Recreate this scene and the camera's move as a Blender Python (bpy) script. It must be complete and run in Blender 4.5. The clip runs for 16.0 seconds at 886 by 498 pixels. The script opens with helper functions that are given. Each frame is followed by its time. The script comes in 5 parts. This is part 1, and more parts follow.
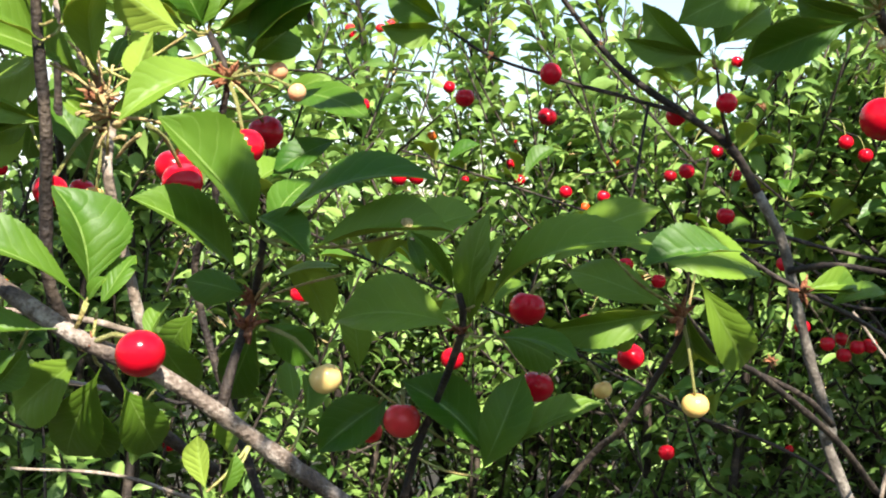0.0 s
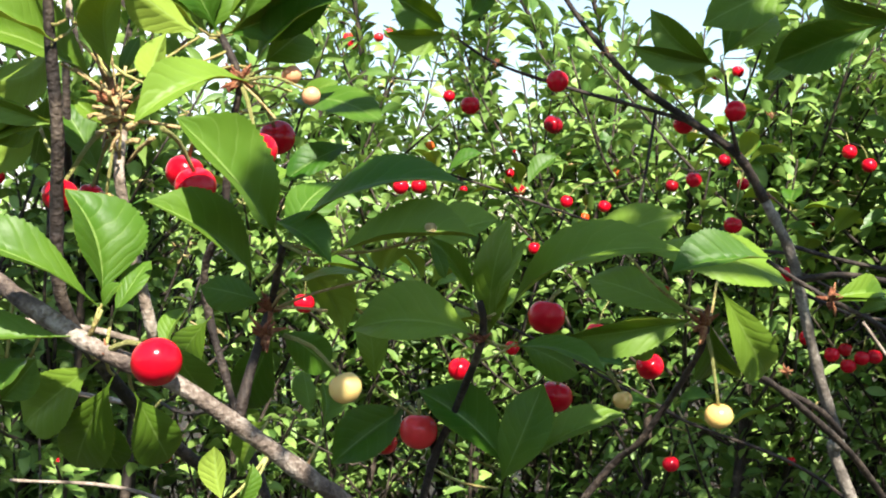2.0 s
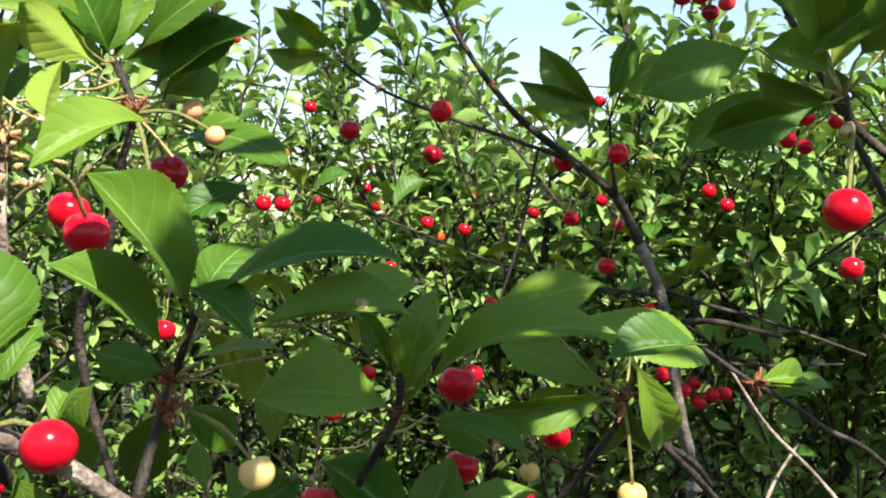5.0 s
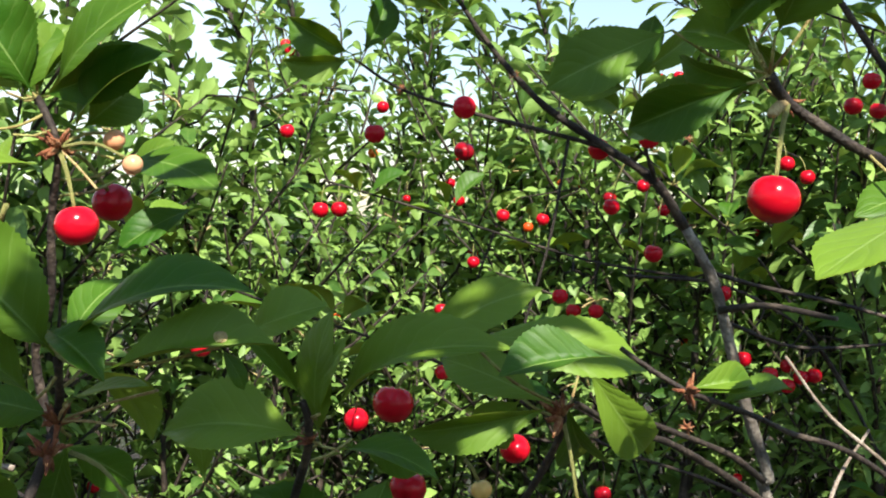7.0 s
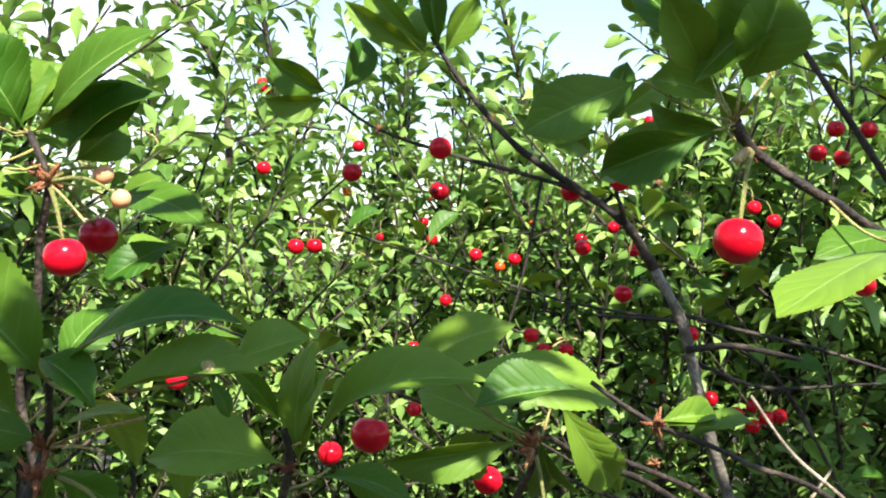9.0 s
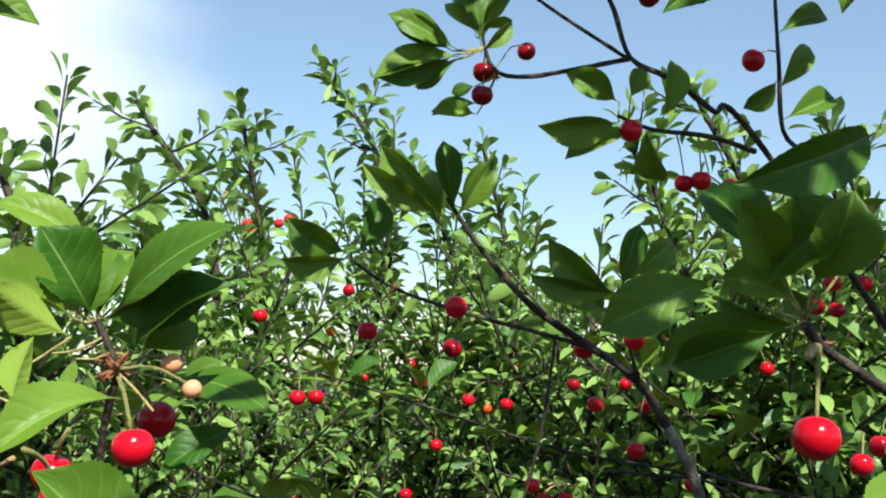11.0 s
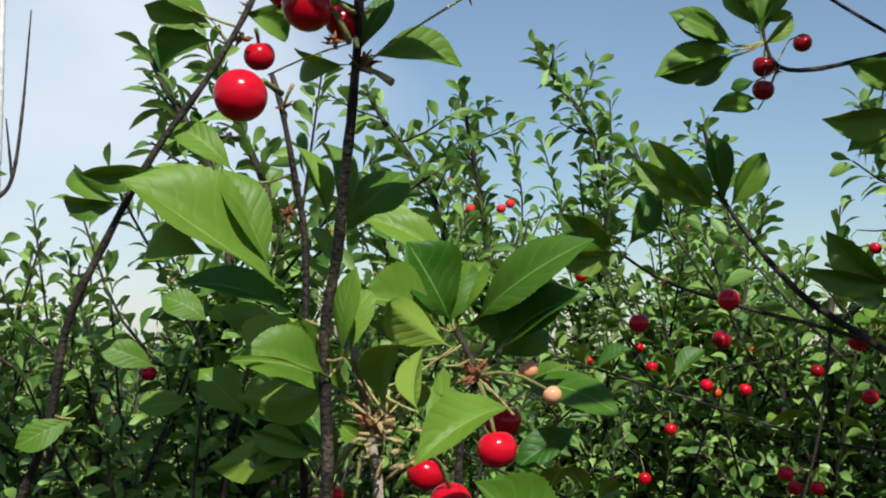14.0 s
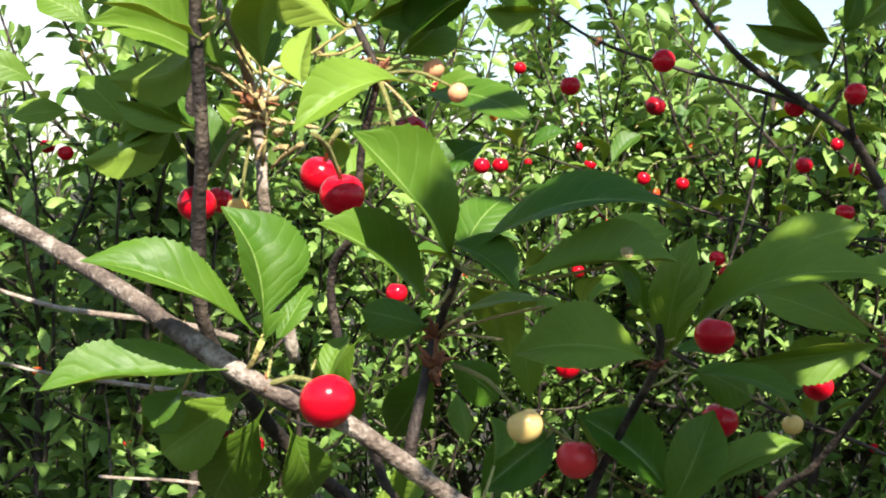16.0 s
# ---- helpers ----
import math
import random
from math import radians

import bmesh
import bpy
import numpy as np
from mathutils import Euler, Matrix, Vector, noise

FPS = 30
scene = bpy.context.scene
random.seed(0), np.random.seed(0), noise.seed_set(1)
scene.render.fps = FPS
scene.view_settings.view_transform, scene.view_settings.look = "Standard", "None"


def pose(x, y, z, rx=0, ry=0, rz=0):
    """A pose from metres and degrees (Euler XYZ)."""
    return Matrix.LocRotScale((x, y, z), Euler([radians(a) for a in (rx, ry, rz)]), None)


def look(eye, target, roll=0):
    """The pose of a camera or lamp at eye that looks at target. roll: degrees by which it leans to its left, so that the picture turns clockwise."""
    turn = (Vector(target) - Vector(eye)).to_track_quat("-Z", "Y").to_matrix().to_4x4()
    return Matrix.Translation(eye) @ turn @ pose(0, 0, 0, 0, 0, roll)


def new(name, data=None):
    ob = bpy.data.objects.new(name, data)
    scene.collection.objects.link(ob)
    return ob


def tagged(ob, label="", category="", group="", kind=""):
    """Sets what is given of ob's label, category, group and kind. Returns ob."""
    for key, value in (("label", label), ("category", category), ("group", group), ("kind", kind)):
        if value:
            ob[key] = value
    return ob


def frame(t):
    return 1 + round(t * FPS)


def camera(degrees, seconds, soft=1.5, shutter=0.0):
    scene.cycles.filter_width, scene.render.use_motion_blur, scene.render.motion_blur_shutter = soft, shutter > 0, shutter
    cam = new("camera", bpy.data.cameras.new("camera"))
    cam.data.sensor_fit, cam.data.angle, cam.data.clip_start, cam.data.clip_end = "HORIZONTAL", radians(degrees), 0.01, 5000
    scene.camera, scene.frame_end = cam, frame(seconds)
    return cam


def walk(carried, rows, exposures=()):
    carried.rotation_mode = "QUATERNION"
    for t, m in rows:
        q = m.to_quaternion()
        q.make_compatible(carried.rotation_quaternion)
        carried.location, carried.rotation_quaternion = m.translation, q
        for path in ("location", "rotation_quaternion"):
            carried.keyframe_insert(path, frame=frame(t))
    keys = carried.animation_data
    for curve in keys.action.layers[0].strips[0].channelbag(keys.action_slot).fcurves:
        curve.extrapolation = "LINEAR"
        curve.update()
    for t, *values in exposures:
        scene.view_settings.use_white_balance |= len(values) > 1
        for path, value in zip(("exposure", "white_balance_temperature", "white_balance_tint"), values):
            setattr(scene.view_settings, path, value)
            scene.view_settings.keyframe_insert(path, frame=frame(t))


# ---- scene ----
cam = camera(41.4, 16.0, 2.0)
PATH = [
    (0, (-0.004, -0.001, 1.517), (-0.008, 1.998, 1.454), 1.6),
    (0.5, (-0.013, -0.006, 1.514), (-0.015, 1.994, 1.47), 1.4),
    (1, (-0.015, -0.004, 1.515), (-0.015, 1.996, 1.483), 1.6),
    (1.5, (-0.015, -0.002, 1.518), (-0.013, 1.998, 1.483), 2.1),
    (2, (-0.017, 0.011, 1.514), (-0.006, 2.011, 1.471), 1.7),
    (2.5, (-0.021, 0.016, 1.508), (0.02, 2.016, 1.49), 1.8),
    (3, (-0.033, 0.022, 1.512), (0.092, 2.018, 1.504), 2.3),
    (3.5, (-0.051, 0.029, 1.511), (0.163, 2.017, 1.509), 3.3),
    (4, (-0.062, 0.032, 1.523), (0.233, 2.01, 1.539), 5.1),
    (4.5, (-0.066, 0.041, 1.533), (0.261, 2.013, 1.523), 5.0),
    (4.7, (-0.064, 0.045, 1.536), (0.258, 2.019, 1.517), 4.9),
    (6.8, (0.042, 0.059, 1.557), (0.099, 2.057, 1.491), 1.1),
    (7, (0.048, 0.062, 1.557), (0.092, 2.06, 1.491), 0.7),
    (7.5, (0.062, 0.065, 1.551), (0.102, 2.064, 1.478), -0.4),
    (8, (0.07, 0.061, 1.542), (0.129, 2.058, 1.462), -0.4),
    (8.5, (0.068, 0.05, 1.546), (0.139, 2.049, 1.507), 0.5),
    (9, (0.044, 0.043, 1.556), (0.137, 2.041, 1.558), 1.5),
    (9.2, (0.036, 0.04, 1.557), (0.128, 2.037, 1.596), 1.8),
    (11.3, (-0.016, 0.035, 1.601), (0.153, 2.015, 1.819), 1.3),
    (11.5, (-0.02, 0.049, 1.61), (0.093, 2.033, 1.83), 1.2),
    (12, (-0.058, 0.027, 1.612), (-0.087, 2.012, 1.853), 1.9),
    (12.5, (-0.082, 0.025, 1.618), (-0.199, 2.004, 1.878), 1.9),
    (13, (-0.103, 0.018, 1.612), (-0.274, 1.996, 1.854), 1.6),
    (13.5, (-0.114, 0.02, 1.614), (-0.282, 2.001, 1.832), 1.5),
    (14, (-0.1, 0.01, 1.6), (-0.229, 1.999, 1.761), 1.4),
    (14.5, (-0.083, 0.023, 1.583), (-0.169, 2.019, 1.668), 1.1),
    (15, (-0.077, 0.037, 1.558), (-0.125, 2.036, 1.591), 1.0),
    (15.2, (-0.079, 0.041, 1.554), (-0.11, 2.041, 1.557), 1.3),
    (15.5, (-0.077, 0.044, 1.543), (-0.114, 2.044, 1.523), 1.4),
    (16, (-0.076, 0.057, 1.534), (-0.114, 2.054, 1.423), 2.0),
]
EXPOSURES = [(0, 1.19, 6650, 12), (4.7, 1.05, 6600, 11), (7, 0.85, 6550, 10), (8.2, 1.13, 6500, 10), (9.2, 1.28, 6500, 9), (11.3, 0.33, 6150, 5), (12.5, -0.05, 6100, 4), (13.5, -0.19, 6100, 5), (14.5, 0.13, 6200, 7), (15.2, 0.63, 6500, 10), (16, 1.07, 6650, 12)]
walk(cam, [(t, look(eye, target, roll)) for t, eye, target, roll in PATH], EXPOSURES)

# ---- light ----
SUN = Vector((0.17, -0.66, 0.73)).normalized()
world = bpy.data.worlds.new("sky")
scene.world = world
world.use_nodes = True


def node(tree, kind, **sets):
    n = tree.nodes.new(kind)
    for key, value in sets.items():
        n.inputs[key.replace("_", " ")].default_value = value
    return n


def math_node(tree, op, a, b=None):
    n = tree.nodes.new("ShaderNodeMath")
    n.operation = op
    for i, v in enumerate((a, b)):
        if v is None:
            continue
        if isinstance(v, (int, float)):
            n.inputs[i].default_value = v
        else:
            tree.links.new(v, n.inputs[i])
    return n.outputs[0]


def sky():
    tree = world.node_tree
    tree.nodes.clear()
    out = tree.nodes.new("ShaderNodeOutputWorld")
    back = node(tree, "ShaderNodeBackground", Strength=0.102)
    tex = tree.nodes.new("ShaderNodeTexSky")
    tex.sky_type = "NISHITA"
    tex.sun_disc = False
    tex.sun_elevation = math.asin(SUN.z)
    tex.sun_rotation = math.atan2(SUN.x, SUN.y)
    tex.air_density, tex.dust_density, tex.ozone_density = 1.15, 0.35, 2.5
    # thin drifting cloud all round the sky
    co = tree.nodes.new("ShaderNodeTexCoord")
    size = tree.nodes.new("ShaderNodeMapping")
    size.inputs["Location"].default_value = CLOUD_SHIFT
    size.inputs["Scale"].default_value = (1.0, 1.0, 1.9)
    cloud = node(tree, "ShaderNodeTexNoise", Scale=1.9, Detail=5.0, Roughness=0.5)
    ramp = tree.nodes.new("ShaderNodeValToRGB")
    ramp.color_ramp.elements[0].position, ramp.color_ramp.elements[1].position = 0.55, 0.98
    ramp.color_ramp.interpolation = "EASE"
    ramp.color_ramp.elements[0].color = (0.07, 0.07, 0.07, 1)
    mix = tree.nodes.new("ShaderNodeMix")
    mix.data_type = "RGBA"
    mix.inputs["B"].default_value = (8.5, 8.9, 9.6, 1)
    link = tree.links.new
    link(co.outputs["Generated"], size.inputs["Vector"])
    link(size.outputs["Vector"], cloud.inputs["Vector"])
    bank = tree.nodes.new("ShaderNodeVectorMath")
    bank.operation = "DOT_PRODUCT"
    bank.inputs[1].default_value = (-0.55, 0.83, 0.08)
    link(co.outputs["Generated"], bank.inputs[0])
    amount = math_node(tree, "ADD", math_node(tree, "MULTIPLY", math_node(tree, "SUBTRACT", bank.outputs["Value"], 0.83), 3.0), math_node(tree, "MULTIPLY", cloud.outputs["Fac"], 0.8))
    link(amount, ramp.inputs["Fac"])
    link(ramp.outputs["Color"], mix.inputs["Factor"])
    link(tex.outputs["Color"], mix.inputs["A"])
    link(mix.outputs["Result"], back.inputs["Color"])
    link(back.outputs["Background"], out.inputs["Surface"])


CLOUD_SHIFT = (0.0, 0.0, 0.0)
sky()
sun = new("sun", bpy.data.lights.new("sun", "SUN"))
sun.data.energy, sun.data.angle, sun.data.color = 5.8, radians(0.53), (1.0, 0.955, 0.86)
sun.matrix_world = look(SUN * 20, (0, 0, 0))

# ---- materials ----


def material(name):
    m = bpy.data.materials.new(name)
    m.use_nodes = True
    m.node_tree.nodes.clear()
    return m, m.node_tree, m.node_tree.links.new


def ramp_node(tree, stops):
    r = tree.nodes.new("ShaderNodeValToRGB")
    e = r.color_ramp.elements
    while len(e) < len(stops):
        e.new(0.5)
    for el, (at, col) in zip(e, stops):
        el.position, el.color = at, (*col, 1)
    return r


def leaf_material(name, dark, light, glow, thin, veins, rand_socket, gloss=0.4, dull=0.25):
    """A leaf blade: green with paler veins, glossy above, letting light through."""
    m, t, link = material(name)
    out = t.nodes.new("ShaderNodeOutputMaterial")
    uv = t.nodes.new("ShaderNodeUVMap")
    sep = t.nodes.new("ShaderNodeSeparateXYZ")
    link(uv.outputs["UV"], sep.inputs[0])
    across = math_node(t, "ABSOLUTE", math_node(t, "SUBTRACT", sep.outputs["X"], 0.5))
    rib = math_node(t, "LESS_THAN", across, 0.016)
    co = t.nodes.new("ShaderNodeTexCoord")
    wander = node(t, "ShaderNodeTexNoise", Scale=70.0, Detail=2.0)
    link(co.outputs["Object"], wander.inputs["Vector"])
    slant = math_node(t, "SUBTRACT", math_node(t, "MULTIPLY", sep.outputs["Y"], 8.0), math_node(t, "MULTIPLY", across, 4.0))
    slant = math_node(t, "ADD", slant, math_node(t, "MULTIPLY", wander.outputs["Fac"], 1.1))
    wave = math_node(t, "PINGPONG", slant, 0.5)
    side = math_node(t, "LESS_THAN", wave, 0.045)
    if rand_socket == "Random":
        rnd = t.nodes.new("ShaderNodeObjectInfo").outputs["Random"]
    else:
        rnd = t.nodes.new("ShaderNodeNewGeometry").outputs["Random Per Island"]
    blot = node(t, "ShaderNodeTexNoise", Scale=55.0, Detail=3.0)
    fine = node(t, "ShaderNodeTexNoise", Scale=420.0, Detail=2.0)
    link(co.outputs["Object"], blot.inputs["Vector"])
    link(co.outputs["Object"], fine.inputs["Vector"])
    tone = math_node(t, "ADD", math_node(t, "MULTIPLY", rnd, 0.75), math_node(t, "MULTIPLY", blot.outputs["Fac"], 0.35))
    base = ramp_node(t, ((0.1, dark), (0.95, light)))
    link(tone, base.inputs["Fac"])
    vein = math_node(t, "MAXIMUM", rib, math_node(t, "MULTIPLY", side, 0.25))
    mix = t.nodes.new("ShaderNodeMix")
    mix.data_type = "RGBA"
    mix.inputs["B"].default_value = (0.30, 0.42, 0.12, 1)
    link(math_node(t, "MULTIPLY", vein, veins), mix.inputs["Factor"])
    link(base.outputs["Color"], mix.inputs["A"])
    swell = node(t, "ShaderNodeTexNoise", Scale=38.0, Detail=1.0)
    link(co.outputs["Object"], swell.inputs["Vector"])
    relief = math_node(t, "ADD", math_node(t, "MULTIPLY", swell.outputs["Fac"], 7.0), math_node(t, "ADD", math_node(t, "MULTIPLY", math_node(t, "MINIMUM", wave, 0.3), 3.0), math_node(t, "MULTIPLY", fine.outputs["Fac"], 0.5)))
    bump = node(t, "ShaderNodeBump", Strength=0.3, Distance=0.0006)
    link(relief, bump.inputs["Height"])
    skin = node(t, "ShaderNodeBsdfPrincipled", Roughness=0.42)
    skin.inputs["Specular IOR Level"].default_value = gloss
    rough = math_node(t, "ADD", math_node(t, "MULTIPLY", blot.outputs["Fac"], 0.22), dull)
    link(rough, skin.inputs["Roughness"])
    link(mix.outputs["Result"], skin.inputs["Base Color"])
    link(bump.outputs["Normal"], skin.inputs["Normal"])
    through_light = node(t, "ShaderNodeBsdfTranslucent", Color=(*glow, 1))
    tint = t.nodes.new("ShaderNodeMix")
    tint.data_type = "RGBA"
    tint.inputs["Factor"].default_value = 0.35
    tint.inputs["A"].default_value = (*glow, 1)
    link(base.outputs["Color"], tint.inputs["B"])
    link(tint.outputs["Result"], through_light.inputs["Color"])
    both = node(t, "ShaderNodeMixShader", Fac=thin)
    link(skin.outputs["BSDF"], both.inputs[1])
    link(through_light.outputs["BSDF"], both.inputs[2])
    link(both.outputs["Shader"], out.inputs["Surface"])
    return m


def bark_material(name, dark, mid, light, scale):
    m, t, link = material(name)
    out = t.nodes.new("ShaderNodeOutputMaterial")
    co = t.nodes.new("ShaderNodeTexCoord")
    big = node(t, "ShaderNodeTexNoise", Scale=scale, Detail=4.0, Roughness=0.6)
    rings = node(t, "ShaderNodeTexNoise", Scale=scale * 7, Detail=3.0)
    link(co.outputs["Object"], big.inputs["Vector"])
    link(co.outputs["Object"], rings.inputs["Vector"])
    tone = math_node(t, "ADD", math_node(t, "MULTIPLY", big.outputs["Fac"], 0.7), math_node(t, "MULTIPLY", rings.outputs["Fac"], 0.3))
    col = ramp_node(t, ((0.34, dark), (0.5, mid), (0.64, light)))
    link(tone, col.inputs["Fac"])
    bump = node(t, "ShaderNodeBump", Strength=0.8, Distance=0.002)
    link(rings.outputs["Fac"], bump.inputs["Height"])
    skin = node(t, "ShaderNodeBsdfPrincipled", Roughness=0.72)
    link(col.outputs["Color"], skin.inputs["Base Color"])
    link(bump.outputs["Normal"], skin.inputs["Normal"])
    link(skin.outputs["BSDF"], out.inputs["Surface"])
    return m


def fruit_material(name, low, high, rough=0.24, glow=0.12):
    """Fruit skin: smooth, thinly waxed, a little mottled."""
    m, t, link = material(name)
    out = t.nodes.new("ShaderNodeOutputMaterial")
    co = t.nodes.new("ShaderNodeTexCoord")
    big = node(t, "ShaderNodeTexNoise", Scale=90.0, Detail=2.0)
    dots = node(t, "ShaderNodeTexNoise", Scale=900.0, Detail=1.0)
    link(co.outputs["Object"], big.inputs["Vector"])
    link(co.outputs["Object"], dots.inputs["Vector"])
    rnd = t.nodes.new("ShaderNodeObjectInfo").outputs["Random"]
    tone = math_node(t, "ADD", math_node(t, "MULTIPLY", big.outputs["Fac"], 0.6), math_node(t, "MULTIPLY", rnd, 0.5))
    col = ramp_node(t, ((0.2, low), (0.85, high)))
    link(tone, col.inputs["Fac"])
    bump = node(t, "ShaderNodeBump", Strength=0.04, Distance=0.0005)
    link(dots.outputs["Fac"], bump.inputs["Height"])
    skin = node(t, "ShaderNodeBsdfPrincipled", Roughness=rough)
    skin.inputs["Specular IOR Level"].default_value = 0.3
    skin.inputs["Subsurface Weight"].default_value = glow
    skin.inputs["Subsurface Radius"].default_value = (0.6, 0.12, 0.08)
    skin.inputs["Subsurface Scale"].default_value = 0.004
    link(col.outputs["Color"], skin.inputs["Base Color"])
    link(bump.outputs["Normal"], skin.inputs["Normal"])
    link(skin.outputs["BSDF"], out.inputs["Surface"])
    return m


def ground_material():
    m, t, link = material("soil")
    out = t.nodes.new("ShaderNodeOutputMaterial")
    co = t.nodes.new("ShaderNodeTexCoord")
    big = node(t, "ShaderNodeTexNoise", Scale=2.2, Detail=6.0)
    fine = node(t, "ShaderNodeTexNoise", Scale=60.0, Detail=4.0)
    link(co.outputs["Object"], big.inputs["Vector"])
    link(co.outputs["Object"], fine.inputs["Vector"])
    tone = math_node(t, "ADD", math_node(t, "MULTIPLY", big.outputs["Fac"], 0.6), math_node(t, "MULTIPLY", fine.outputs["Fac"], 0.4))
    col = ramp_node(t, ((0.35, (0.014, 0.011, 0.006)), (0.5, (0.030, 0.024, 0.013)), (0.6, (0.020, 0.036, 0.008)), (0.72, (0.07, 0.055, 0.032))))
    link(tone, col.inputs["Fac"])
    bump = node(t, "ShaderNodeBump", Strength=0.9, Distance=0.03)
    link(fine.outputs["Fac"], bump.inputs["Height"])
    skin = node(t, "ShaderNodeBsdfPrincipled", Roughness=0.95)
    link(col.outputs["Color"], skin.inputs["Base Color"])
    link(bump.outputs["Normal"], skin.inputs["Normal"])
    link(skin.outputs["BSDF"], out.inputs["Surface"])
    return m


blade = leaf_material("leaf_upper", (0.015, 0.085, 0.004), (0.168, 0.275, 0.030), (0.80, 0.92, 0.14), 0.22, 0.5, "Random", 0.26, 0.36)
under = leaf_material("leaf_under", (0.17, 0.27, 0.035), (0.30, 0.40, 0.06), (0.80, 0.95, 0.12), 0.24, 0.6, "Random", 0.12, 0.55)
blade_far = leaf_material("leaf_far", (0.026, 0.090, 0.012), (0.275, 0.420, 0.100), (0.44, 0.64, 0.10), 0.14, 0.3, "Island", 0.36, 0.32)
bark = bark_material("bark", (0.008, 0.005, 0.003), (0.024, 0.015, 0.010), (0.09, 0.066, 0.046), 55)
# paler bark for the bough, the sunlight on it put into the colour
bark_lit = bark_material("bark_lit", (0.045, 0.030, 0.024), (0.16, 0.12, 0.09), (0.42, 0.36, 0.30), 70)
bark_pale = bark_material("bark_pale", (0.10, 0.075, 0.05), (0.26, 0.20, 0.15), (0.45, 0.39, 0.32), 60)
bark_grey = bark_material("bark_grey", (0.04, 0.032, 0.024), (0.12, 0.10, 0.08), (0.30, 0.27, 0.22), 40)
bark_twig = bark_material("bark_twig", (0.020, 0.014, 0.010), (0.060, 0.045, 0.033), (0.20, 0.16, 0.12), 50)
limewash = bark_material("limewash", (0.50, 0.47, 0.42), (0.72, 0.70, 0.66), (0.82, 0.81, 0.78), 12)
skins = {
    "red": fruit_material("cherry_red", (0.40, 0.002, 0.010), (0.64, 0.005, 0.020), 0.17),
    "dark": fruit_material("cherry_dark", (0.17, 0.002, 0.006), (0.32, 0.004, 0.012), 0.17),
    "pink": fruit_material("cherry_pink", (0.68, 0.018, 0.026), (0.74, 0.050, 0.052), 0.19),
    "yellow": fruit_material("cherry_yellow", (0.78, 0.44, 0.10), (0.82, 0.60, 0.22), 0.2),
    "pale": fruit_material("cherry_pale", (0.74, 0.26, 0.12), (0.78, 0.42, 0.22), 0.25),
    "orange": fruit_material("cherry_orange", (0.66, 0.06, 0.01), (0.74, 0.16, 0.03)),
}
petiole_skin = bark_material("petiole_skin", (0.20, 0.10, 0.04), (0.33, 0.29, 0.09), (0.42, 0.47, 0.15), 90)
stub_skin = bark_material("stub_skin", (0.22, 0.14, 0.06), (0.45, 0.33, 0.14), (0.62, 0.52, 0.27), 110)
stalk_green = bark_material("stalk_green", (0.22, 0.26, 0.05), (0.42, 0.42, 0.12), (0.60, 0.55, 0.22), 120)
dry = bark_material("dry_scale", (0.09, 0.025, 0.010), (0.25, 0.075, 0.028), (0.44, 0.25, 0.11), 160)
soil = ground_material()

# ---- builders ----


def mesh_object(name, verts, faces, mat, parent=None, uvs=None, label="", smooth=True):
    me = bpy.data.meshes.new(name)
    me.from_pydata([tuple(v) for v in verts], [], [tuple(f) for f in faces])
    me.materials.append(mat)
    if uvs is not None:
        layer = me.uv_layers.new(name="UVMap")
        loops = np.zeros(len(me.loops), dtype=np.int32)
        me.loops.foreach_get("vertex_index", loops)
        layer.data.foreach_set("uv", np.asarray(uvs, dtype=np.float32)[loops].ravel())
    if smooth:
        me.polygons.foreach_set("use_smooth", np.ones(len(me.polygons), dtype=bool))
    me.update()
    ob = new(name, me)
    if parent is not None:
        ob.parent = parent
    if label:
        ob["label"] = label
    return ob


def thing(name, at, label, category, group="", kind=""):
    ob = new(name)
    ob.empty_display_size = 0.05
    ob.location = at
    return tagged(ob, label, category, group, kind)


def smooth_line(points, step):
    """Points along a Catmull-Rom curve through the given ones."""
    p = [np.array(q, dtype=float) for q in points]
    p = [2 * p[0] - p[1], *p, 2 * p[-1] - p[-2]]
    line = []
    for a, b, c, d in zip(p, p[1:], p[2:], p[3:]):
        n = max(1, int(np.linalg.norm(c - b) / step))
        for i in range(n):
            s = i / n
            line.append(0.5 * (2 * b + (c - a) * s + (2 * a - 5 * b + 4 * c - d) * s * s + (3 * b - a - 3 * c + d) * s ** 3))
    line.append(p[-2])
    return line


def tube(line, r0, r1, sides=8, rough=0.0, seed=0):
    """A tapered tube round a line, with knots if it is rough."""
    rng = np.random.default_rng(seed)
    line = [np.array(q, dtype=float) for q in line]
    n = len(line)
    verts, faces = [], []
    side = np.array((0.31, 0.74, 0.59))
    for i, q in enumerate(line):
        d = line[min(i + 1, n - 1)] - line[max(i - 1, 0)]
        d = d / (np.linalg.norm(d) + 1e-9)
        side = side - d * (side @ d)
        side = side / (np.linalg.norm(side) + 1e-9)
        up = np.cross(d, side)
        r = (r0 + (r1 - r0) * i / max(1, n - 1)) * (1 + rough * rng.uniform(-1, 1.3))
        for k in range(sides):
            a = 2 * math.pi * k / sides
            rr = r * (1 + rough * rng.uniform(-0.6, 0.6))
            verts.append(q + side * (math.cos(a) * rr) + up * (math.sin(a) * rr))
        if i:
            o = (i - 1) * sides
            for k in range(sides):
                j = (k + 1) % sides
                faces.append((o + k, o + j, o + sides + j, o + sides + k))
    faces.append(tuple(reversed(range(sides))))
    faces.append(tuple(range((n - 1) * sides, n * sides)))
    return verts, faces


